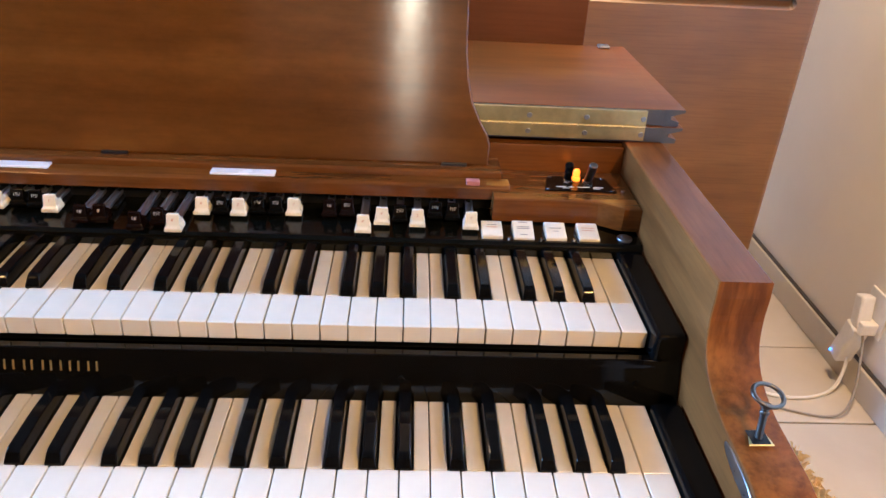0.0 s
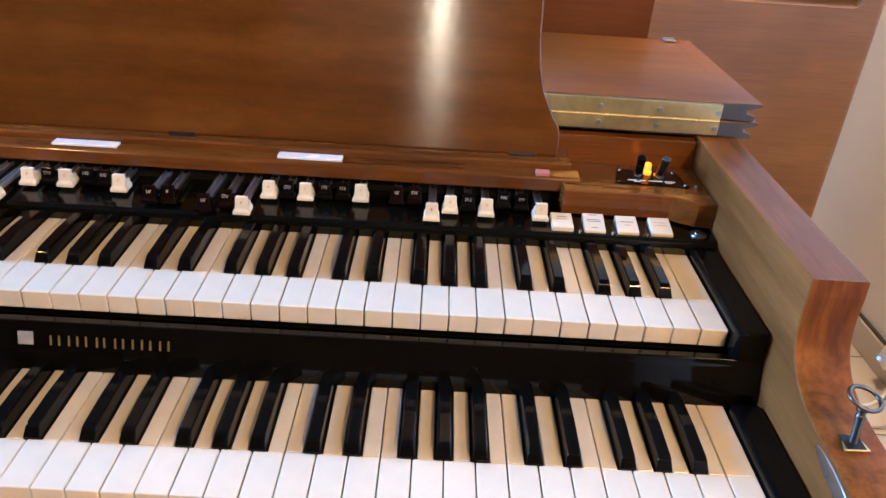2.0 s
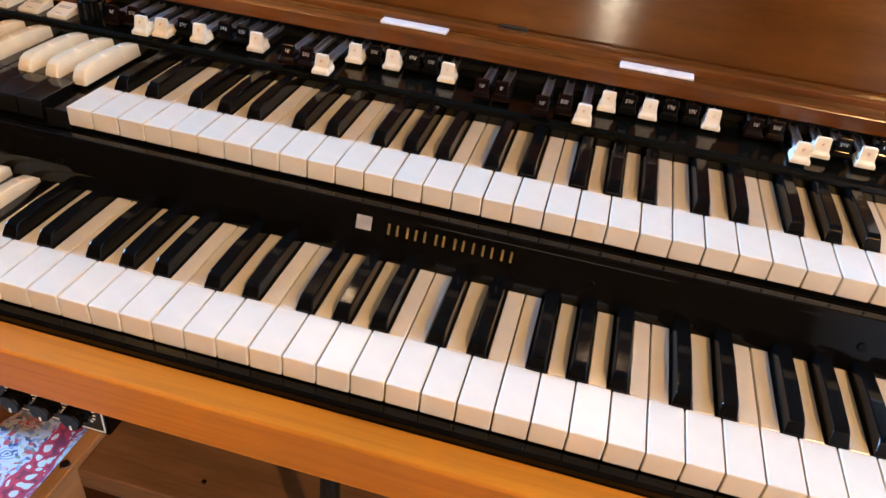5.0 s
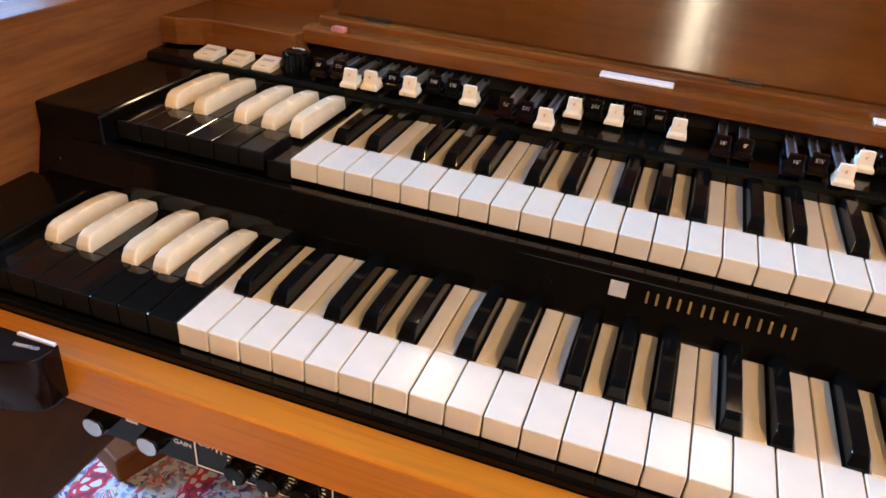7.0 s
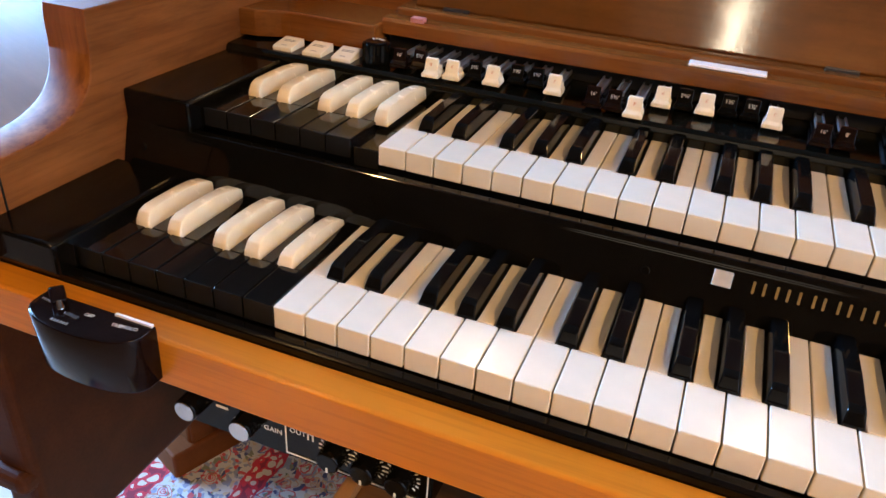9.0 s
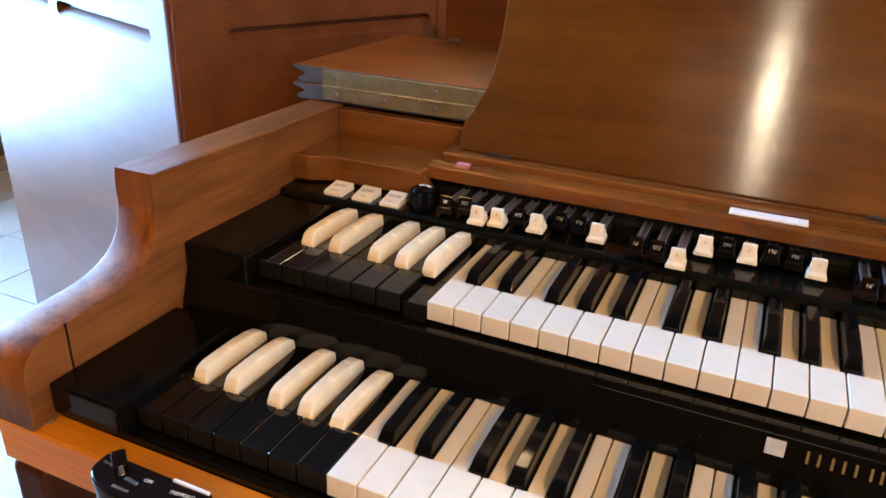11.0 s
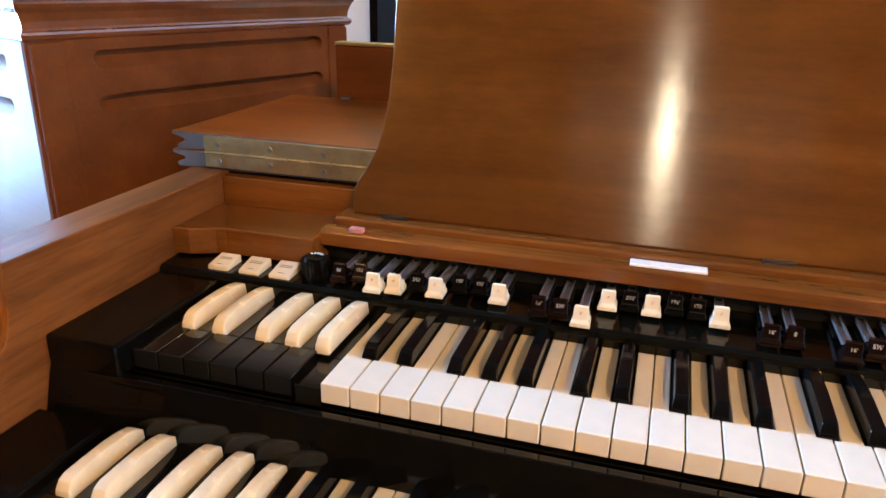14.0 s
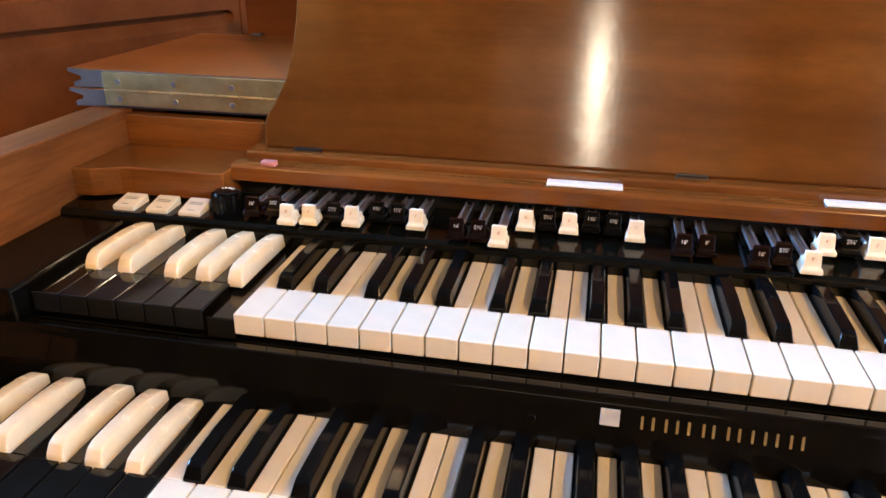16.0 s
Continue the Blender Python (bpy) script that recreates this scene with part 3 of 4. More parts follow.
# maker's name as plain gold bars
for i, w in enumerate((0.0085, 0.0085, 0.0105, 0.0105, 0.0095, 0.0085, 0.0085)):
    x = 0.291 + i * 0.0148
    gold = box(-w / 2, -w / 2 + 0.0017, -0.0043, 0.0043, 0, 0.0002)
    box(w / 2 - 0.0017, w / 2, -0.0043, 0.0043, 0, 0.0002, bm=gold)
    part("gold_bar", gold, GOLD, fascia).matrix_world = on_fascia(x, 0.788)

# slip in front of the lower keys and the pale front rail
slip = part("key_slip", prism([(YL - 0.001, 0.7445), (-0.160, 0.7445), (-0.162, 0.7425), (-0.162, 0.728), (YL + 0.02, 0.728)], XL + 0.001, XR - 0.001, "x", 0.0006), SATIN, organ, "thin black key slip")
part("front_rail", prism([(-0.1625, 0.7370), (-0.1838, 0.7362), (-0.186, 0.7342), (-0.186, 0.6985), (-0.1625, 0.6985)], XL - TH, XR + TH, "x", 0.0008, 2), W_FRONT, organ, "honey-coloured wooden front rail")
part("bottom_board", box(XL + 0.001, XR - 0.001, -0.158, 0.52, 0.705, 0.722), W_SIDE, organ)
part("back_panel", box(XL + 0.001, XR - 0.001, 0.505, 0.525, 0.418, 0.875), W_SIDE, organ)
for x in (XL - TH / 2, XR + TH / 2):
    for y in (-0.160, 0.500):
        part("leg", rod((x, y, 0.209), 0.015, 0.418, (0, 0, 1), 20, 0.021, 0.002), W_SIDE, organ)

# drawbar panel
panel = part("drawbar_panel", prism([(0.1265, 0.8275), (0.128, 0.832), (0.131, 0.8345), (0.205, 0.838), (0.205, 0.81), (0.128, 0.81)], XL + 0.001, XR - 0.001, "x", 0.0007, 2), PANEL, organ, "glossy black drawbar panel")
part("panel_back", box(-0.085, 0.735, 0.197, 0.204, 0.838, 0.868), DULL, organ)


def panel_z(y):
    return 0.8345 + (y - 0.131) / 0.074 * 0.0035


def knob_mesh():
    """A drawbar knob, wide at its foot, its face leaning back; origin at the front foot."""
    w0, w1, h, d = 0.0082, 0.0064, 0.0170, 0.0175
    b = bmesh.new()
    rows = [(-w0, 0.0, 0.0, d), (-w0, 0.0, 0.0033, d), (-w1, 0.0022, 0.0060, d), (-w1, 0.0030, 0.0092, d - 0.0005), (-w1 * 0.98, 0.0033, 0.0104, 0.0100), (-w1 * 0.95, 0.0048, h, 0.0086)]
    rings = []
    for w, yf, z, yb in rows:
        rings.append([b.verts.new(c) for c in ((w, yf, z), (-w, yf, z), (-w * 0.9, yb, z), (w * 0.9, yb, z))])
    b.faces.new(list(reversed(rings[0])))
    b.faces.new(rings[-1])
    for a, c in zip(rings, rings[1:]):
        for i in range(4):
            j = (i + 1) % 4
            b.faces.new((a[i], a[j], c[j], c[i]))
    bmesh.ops.recalc_face_normals(b, faces=b.faces[:])
    bmesh.ops.bevel(b, geom=b.edges[:], offset=0.0009, segments=2, affect="EDGES", profile=0.5, clamp_overlap=True)
    return b


FEET = ("16'", "5⅓'", "8'", "4'", "2⅔'", "2'", "1⅗'", "1⅓'", "1'")
SETS = (
    (-0.0480, 0.01855, range(9), (0.141, 0.146, 0.130, 0.134, 0.143, 0.138, 0.152, 0.152, 0.143)),
    (0.1375, 0.01810, range(9), (0.131, 0.131, 0.123, 0.160, 0.164, 0.161, 0.168, 0.166, 0.157)),
    (0.3185, 0.01750, (0, 2), (0.138, 0.140)),
    (0.3740, 0.01825, range(9), (0.127, 0.138, 0.126, 0.162, 0.164, 0.162, 0.168, 0.168, 0.166)),
    (0.5560, 0.01800, range(9), (0.166, 0.168, 0.136, 0.153, 0.160, 0.151, 0.169, 0.167, 0.149)),
)


def drawbars():
    kw, kb, kn = part("knob", knob_mesh(), KNOBW), part("knob", knob_mesh(), BLACK), part("knob", knob_mesh(), BROWN)
    used = set()
    tilt = math.degrees(math.atan2(0.0170 - 0.0065, 0.0048 - 0.0022))
    for s, (x0, pitch, feet, ys) in enumerate(SETS):
        for n, (foot, yc) in enumerate(zip(feet, ys)):
            x, y = x0 + n * pitch, yc - 0.004
            z = panel_z(max(y, 0.131)) + 0.0034
            white = foot in (2, 3, 5, 8) and s != 2
            rails = box(-0.0038, -0.0024, 0.012, 0.206 - y, 0.006, 0.0085)
            box(0.0024, 0.0038, 0.012, 0.206 - y, 0.006, 0.0085, bm=rails)
            box(-0.0034, 0.0034, 0.012, 0.206 - y, 0.0045, 0.0062, bm=rails)
            bar = part("drawbar", rails, (RODSTEEL,), organ, "white drawbar" if white else "brown drawbar" if foot < 2 or s == 2 else "black drawbar")
            bar.location = (x, y, z)
            src = kw if white else kn if foot < 2 or s == 2 else kb
            if src.name in used:
                again(src, 0, 0, 0, bar)
            else:
                used.add(src.name)
                src.parent = bar
            t = writing(FEET[foot], 0.0038 if white else 0.0046, pose(0, 0.0033, 0.0132, tilt, 0, 0), REDINK if white else DIMINK, bar, "numeral")
            t.matrix_parent_inverse = Matrix()
            t.matrix_basis = pose(0, 0.00335 - 0.0002, 0.0116, tilt, 0, 0)


drawbars()

# slots engraved in the panel under each drawbar
for s, (x0, pitch, feet, ys) in enumerate(SETS):
    for n in range(len(feet)):
        part("slot", box(x0 + n * pitch - 0.0045, x0 + n * pitch + 0.0045, 0.172, 0.199, 0.8362, 0.8395), DULL, panel)


def rocker(x, tip, marks):
    """A white tilting tab; tip is how far its front end is pressed down."""
    b = prism([(0.0, 0.0), (0.0, 0.0042 - tip), (0.001, 0.0050 - tip), (0.0245, 0.0082 + tip * 0.6), (0.0255, 0.0074 + tip * 0.6), (0.0255, 0.0)], -0.0105, 0.0105, "x", 0.0007, 2)
    ob = part("rocker_tab", b, TABW, organ, "white rocker tab with dark lettering")
    ob.location = (x, 0.1345, 0.8345)
    a = math.degrees(math.atan2(0.0032 + 1.6 * tip, 0.0235))
    for f, w, hh, mt in marks:
        bar = part("printed_line", box(-w / 2, w / 2, -hh / 2, hh / 2, 0, 0.0001), mt, ob)
        bar.matrix_basis = pose(0, 0.001 + f * 0.0235, 0.0050 - tip + f * (0.0032 + 1.6 * tip) + 0.0001, a, 0, 0)
    return ob


rocker(0.7215, 0.0, ((0.55, 0.011, 0.0008, REDINK), (0.72, 0.010, 0.0007, GREYINK)))
rocker(0.7535, 0.0022, ((0.62, 0.013, 0.0009, GREYINK), (0.52, 0.013, 0.0009, GREYINK), (0.90, 0.009, 0.0008, GREYINK), (0.16, 0.007, 0.0008, GREYINK)))
rocker(0.7865, 0.0012, ((0.60, 0.013, 0.0008, GREYINK), (0.40, 0.006, 0.0007, GREYINK)))
rocker(0.8200, 0.0012, ((0.66, 0.013, 0.0006, REDINK), (0.50, 0.013, 0.0006, REDINK)))
for x, tip in ((-0.172, 0.0004), (-0.139, 0.0012), (-0.107, 0.0012)):
    rocker(x, tip, ((0.66, 0.013, 0.0009, GREYINK), (0.55, 0.013, 0.0009, GREYINK), (0.14, 0.006, 0.0008, GREYINK)))
for x in (0.738, 0.7705, 0.8035):
    part("screw", rod((x, 0.1335, 0.8365), 0.0018, 0.003, (0, 0, 1), 10), CHROME, organ)
jack = rod((0.8575, 0.142, 0.8355), 0.0078, 0.003, (0, 0, 1), 28, bevel=0.0008)
rod((0.8575, 0.142, 0.8372), 0.0042, 0.002, (0, 0, 1), 20, bevel=0.0005, bm=jack)
part("lamp_bezel", jack, STEEL, organ, "round metal bezel")

# fluted vibrato knob
ring = [(0.0125 + (0.0009 if i % 2 else -0.0006)) for i in range(36)]
pts = [(r * math.cos(2 * math.pi * i / 36), r * math.sin(2 * math.pi * i / 36)) for i, r in enumerate(ring)]
vk = prism(pts, 0.0, 0.0185, "z")
rod((0, 0, 0.0195), 0.0105, 0.002, (0, 0, 1), 28, bevel=0.0006, bm=vk)
vk = part("selector_knob", vk, BLACK, organ, "black fluted selector knob")
vk.location = (-0.0770, 0.151, 0.8355)
for a in (-50, -25, 0, 25, 50):
    part("mark", box(-0.0008, 0.0008, 0.005, 0.0085, 0.0206, 0.0208), INK, vk).matrix_basis = pose(0, 0, 0, 0, 0, a)


# wooden steps at both ends behind the tabs
def step(x0, x1, right):
    if right:
        pts = [(x0, 0.168), (0.822, 0.168), (0.832, 0.166), (0.846, 0.158), (0.856, 0.153), (x1, 0.152), (x1, 0.245), (x0, 0.245)]
    else:
        pts = [(x1, 0.168), (-0.182, 0.168), (-0.192, 0.166), (-0.206, 0.159), (-0.216, 0.155), (x0, 0.154), (x0, 0.245), (x1, 0.245)]
    b = prism(pts, 0.8385, 0.8645, "z")
    bmesh.ops.bevel(b, geom=[e for e in b.edges if e.verts[0].co.z > 0.86 and e.verts[1].co.z > 0.86], offset=0.002, segments=2, affect="EDGES", profile=0.5)
    return part("wooden_step", b, W_RAIL, organ)


step(0.7235, XR - 0.0005, True)
step(XL + 0.0005, -0.088, False)
part("riser", box(XL + 0.0005, XR - 0.0005, 0.246, 0.262, 0.8385, 0.894, 0.001), W_RAIL, organ)

# long rail over the drawbars
RAIL0, RAIL1 = -0.089, 0.742
part("music_rail", prism([(0.186, 0.8535), (0.186, 0.8665), (0.1885, 0.8690), (0.204, 0.8705), (0.2045, 0.8655), (0.2045, 0.8535)], RAIL0, RAIL1, "x", 0.0008, 2), W_RAIL, organ)
part("music_rail", prism([(0.205, 0.8535), (0.205, 0.8755), (0.207, 0.8770), (0.2455, 0.8775), (0.2455, 0.8535)], RAIL0 + 0.008, RAIL1 - 0.008, "x", 0.0008, 2), W_RAIL, organ)
for x0, x1 in ((0.205, 0.270), (0.432, 0.498)):
    part("white_strip", box(x0, x1, 0.1905, 0.2035, 0.8695, 0.8722, 0.0008, 2), STRIP, organ, "white plastic strip")
for x in (-0.052, 0.703):
    part("felt_pad", box(x - 0.007, x + 0.007, 0.187, 0.196, 0.8685, 0.8735, 0.001, 2), PINK, organ, "small pink felt pad")

# tall music desk with swept-in sides
DY, DZ, DS = 0.222, 0.8775, 0.25
half = [(0.395, 0.0), (0.3965, 0.022), (0.3935, 0.032), (0.386, 0.044), (0.3755, 0.066), (0.370, 0.090), (0.367, 0.120), (0.3665, 0.160), (0.3675, 0.200), (0.3690, 0.2325)]
outline = [(0.326 + w, h) for w, h in half] + [(0.326 - w, h) for w, h in reversed(half)]
b = prism(outline, 0.0, 0.0085, "y")
bmesh.ops.bevel(b, geom=[e for e in b.edges if abs(e.verts[0].co.y - e.verts[1].co.y) < 1e-6], offset=0.0022, segments=3, affect="EDGES", profile=0.5)
lean = math.degrees(math.atan(DS))
desk = part("music_desk", b, W_DESK, organ, "tall dark walnut music desk with a satin sheen")
desk.matrix_world = pose(0, DY, DZ, -lean, 0, 0)
for x in (-0.024, 0.328, 0.684):
    h = box(x - 0.0135, x + 0.0135, 0.2165, 0.2225, 0.8770, 0.8785, 0.0004)
    rod((x, 0.2205, 0.8790), 0.0012, 0.027, (1, 0, 0), 12, bm=h)
    part("hinge", h, DARKSTEEL, organ, "small dark steel hinge")

# two folded lid slabs with a long brass hinge on their front edge
def slab(z0, z1, y0):
    zm = (z0 + z1) / 2
    b = box(-0.276, 0.914, y0 + 0.004, 0.535, z0, z1, 0.0012, 2)
    for x, s in ((-0.276, -1), (0.914, 1)):
        pr = [(x - s * 0.001, z0), (x + s * 0.017, z0), (x + s * 0.018, zm - 0.0045), (x + s * 0.008, zm - 0.0015), (x + s * 0.008, zm + 0.002), (x + s * 0.023, z1 - 0.003), (x + s * 0.023, z1), (x - s * 0.001, z1)]
        prism(pr, y0 + 0.004, 0.535, "y", 0.0, 1, b)
    for f in b.faces:
        if abs(f.normal.y) > 0.9:
            f.material_index = 1
    return part("folded_lid", b, (W_LID, GREYPAINT), organ, "folded lid leaf with a moulded end")


slab(0.8985, 0.9165, 0.250)
slab(0.9175, 0.9365, 0.252)
hinge = part("piano_hinge", box(-0.256, 0.894, 0.2505, 0.2550, 0.9015, 0.9160, 0.0004), BRASS, organ, "long worn brass piano hinge")
part("leaf", box(-0.256, 0.894, 0.2510, 0.2560, 0.9178, 0.9350, 0.0004), BRASS, hinge)
for i in range(46):
    x = -0.256 + i * 0.025
    part("knuckle", rod((x + 0.0125, 0.2512, 0.9170), 0.0016, 0.0240, (1, 0, 0), 10), BRASS, hinge)
scr = None
for i in range(19):
    x = -0.2385 + i * 0.0627
    for z, y, dx in ((0.9262, 0.2508, 0.0), (0.9085, 0.2503, 0.0)):
        if scr is None:
            b = rod((0, 0, 0), 0.0030, 0.0016, (0, 1, 0), 12, bevel=0.0005)
            scr = part("screw", b, STEEL, hinge)
            scr.location = (x, y, z)
        else:
            again(scr, x + dx, y, z, hinge)

# low rack at the back of the lid with a brass top edge
rack = part("rear_rack", box(-0.232, 0.880, 0.540, 0.556, 0.880, 1.008, 0.001), W_CABD, organ)
part("brass_edge", box(-0.232, 0.880, 0.538, 0.558, 1.0085, 1.013, 0.001, 2), BRASS, rack, "brass edging strip")
for x in (-0.21, 0.905):
    part("catch", box(x - 0.008, x + 0.008, 0.517, 0.531, 0.9368, 0.9405, 0.001), STEEL, organ, "small metal catch")

# pilot plate with two toggle switches
plate = part("switch_plate", prism([(0.787, 0.2265), (0.779, 0.189), (0.856, 0.189), (0.850, 0.2265)], 0.8648, 0.8662, "z", 0.0004), SATIN, organ, "black switch plate with small white print")
for x, lean_to in ((0.807, -6), (0.8285, 5)):
    base = part("bushing", rod((x, 0.211, 0.868), 0.0062, 0.004, (0, 0, 1), 6, 0.0055, 0.0006), CHROME, plate)
    tg = part("toggle", rod((0, 0, 0.0125), 0.0042, 0.024, (0, 0, 1), 18, 0.0046, 0.0012), DARKSTEEL if x > 0.82 else BLACK, plate)
    tg.matrix_world = pose(x, 0.211, 0.868, 22, lean_to, 0)
pl = rod((0.8170, 0.2170, 0.8745), 0.0036, 0.010, (0, 0, 1), 18, bevel=0.0030)
rod((0.8170, 0.2170, 0.8680), 0.0046, 0.004, (0, 0, 1), 18, bevel=0.0008, bm=pl)
part("pilot_light", pl, AMBER, plate, "glowing amber pilot light")
for i, (x0, x1) in enumerate(((0.793, 0.803), (0.806, 0.812), (0.815, 0.829), (0.832, 0.843))):
    part("printed_line", box(x0, x1, 0.1975, 0.1990, 0.8662, 0.8664), INK, plate)
for x0, x1 in ((0.799, 0.806), (0.832, 0.839)):
    part("printed_line", box(x0, x1, 0.1945, 0.1958, 0.8662, 0.8664), INK, plate)
for x, y in ((0.783, 0.192), (0.852, 0.192), (0.790, 0.2235), (0.847, 0.2235)):
    part("screw", rod((x, y, 0.8664), 0.0017, 0.0012, (0, 0, 1), 10), CHROME, plate)
part("stud", rod((0.8625, 0.190, 0.866), 0.0024, 0.003, (0, 0, 1), 12, bevel=0.0006), CHROME, organ)

# lock plate, recessed finger pull
lock = part("lock_plate", prism([(0.885, -0.128), (0.890, -0.112), (0.901, -0.1115), (0.904, -0.1275)], 0.8128, 0.8140, "z", 0.0003), BRASS, organ, "brass keyhole plate")
part("keyhole", box(0.8878, 0.9015, -0.1268, -0.1126, 0.8138, 0.8143), DULL, lock)
pull = rod((0, 0, 0), 0.012, 0.003, (1, 0, 0), 24, bevel=0.0008)
bmesh.ops.scale(pull, vec=(1, 2.6, 0.55), verts=pull.verts[:])
pull = part("finger_pull", pull, STEEL, organ, "oval metal finger pull let into the cheek")
pull.matrix_world = pose(XR + 0.0005, -0.145, 0.800, 8, 0, 0)

# clear rubber bumper at the end of the rail
bump_ = rod((-0.240, -0.1715, 0.7388), 0.0075, 0.0034, (0, 0, 1), 20, 0.0060, 0.0010)
part("bumper", bump_, RUBBER, organ, "small clear rubber bumper", True)

# half-moon speed switch on the front rail
def half_moon():
    pts = [(-0.047 * math.cos(math.pi * i / 24), -0.006 - 0.026 * math.sin(math.pi * i / 24) ** 0.62) for i in range(25)]
    b = prism(pts + [(0.047, 0.0), (-0.047, 0.0)], -0.047, 0.0, "z")
    for v in b.verts:
        if v.co.z > -0.01:
            v.co.x *= 1.03
        else:
            v.co.y *= 0.93
    for f in b.faces:
        f.smooth = abs(f.normal.z) < 0.5 and f.calc_center_median().y < -0.004
    bmesh.ops.bevel(b, geom=[e for e in b.edges if abs(e.verts[0].co.z - e.verts[1].co.z) < 1e-6], offset=0.0016, segments=2, affect="EDGES", profile=0.5)
    sw = part("speed_switch", b, BROWN, organ, "dark brown half-moon rotary speaker switch")
    sw.location = (-0.1125, -0.1866, 0.7475)
    sw.scale = (0.95, 0.95, 0.95)
    # paddle leaning back on a metal neck that comes out of a short slot
    M = pose(-0.0215, -0.0135, 0.0, 0, 0, 52)
    lv = part("lever", prism([(0.004, 0.0015), (0.001, 0.0062), (0.0125, 0.0115), (0.0165, 0.0100), (0.0165, 0.0050)], -0.0052, 0.0052, "x", 0.0016, 3), BROWN, sw)
    lv.matrix_basis = M
    part("neck", rod((0, -0.0005, 0.0035), 0.0030, 0.0075, (0, 0.72, 0.7), 14, 0.0022, 0.0006), CHROME, sw, "bright metal lever neck").matrix_basis = M
    part("slot_plate", box(-0.0125, 0.000, -0.0018, 0.0018, -0.0002, 0.0008, 0.0003), CHROME, sw).matrix_basis = pose(-0.004, -0.0165, 0, 0, 0, -6)
    for text, x, y, a in (("OFF", 0.0005, -0.0105, 0), ("TREMOLO", 0.0310, -0.0105, 8)):
        t = writing(text, 0.0044, Matrix(), DIMINK, sw, "lettering")
        t.matrix_parent_inverse = Matrix()
        t.matrix_basis = pose(x, y, 0.0002, 0, 0, a)
    for k in range(6):
        part("printed_bar", box(-0.0007, 0.0007, -0.0012, 0.0012, 0, 0.0003), GREYINK, sw).matrix_basis = pose(-0.0185 + k * 0.0026, -0.0245, 0.0)
        part("printed_bar", box(-0.0006, 0.0006, -0.0010, 0.0010, 0, 0.0003), GREYINK, sw).matrix_basis = pose(-0.0430 + k * 0.0023, -0.0085 - k * 0.0003, 0.0)
    for x0, x1 in ((-0.0430, -0.0310), (0.0160, 0.0475)):
        part("rim", box(x0, x1, -0.003, -0.0006, -0.0012, 0.0016), STRIP, sw, "white rear edge")


half_moon()

# ---- the key in the lock ----
key = thing("key", "old steel key with an oval bow, standing in the lock", "key")
ring = bmesh.new()
R, r = 0.0102, 0.0016
verts = [[ring.verts.new(((R + r * math.cos(b)) * math.cos(a) * 1.28, r * math.sin(b), (R + r * math.cos(b)) * math.sin(a))) for b in [2 * math.pi * j / 8 for j in range(8)]] for a in [2 * math.pi * i / 28 for i in range(28)]]
for i in range(28):
    for j in range(8):
        ring.faces.new((verts[i][j], verts[(i + 1) % 28][j], verts[(i + 1) % 28][(j + 1) % 8], verts[i][(j + 1) % 8]))
bmesh.ops.recalc_face_normals(ring, faces=ring.faces[:])
M = pose(0.895, -0.1195, 0.8145, -14, 10, 18)
bow = part("bow", ring, KEYSTEEL, key, smooth=True)
bow.matrix_world = M @ pose(0, 0, 0.0325, -58, 0, 0)
sh = rod((0, 0, 0.0125), 0.0028, 0.028, (0, 0, 1), 14)
rod((0, 0, 0.0245), 0.0040, 0.004, (0, 0, 1), 14, bevel=0.001, bm=sh)
rod((0, 0, 0.0190), 0.0036, 0.003, (0, 0, 1), 14, bevel=0.001, bm=sh)
part("shank", sh, KEYSTEEL, key).matrix_world = M


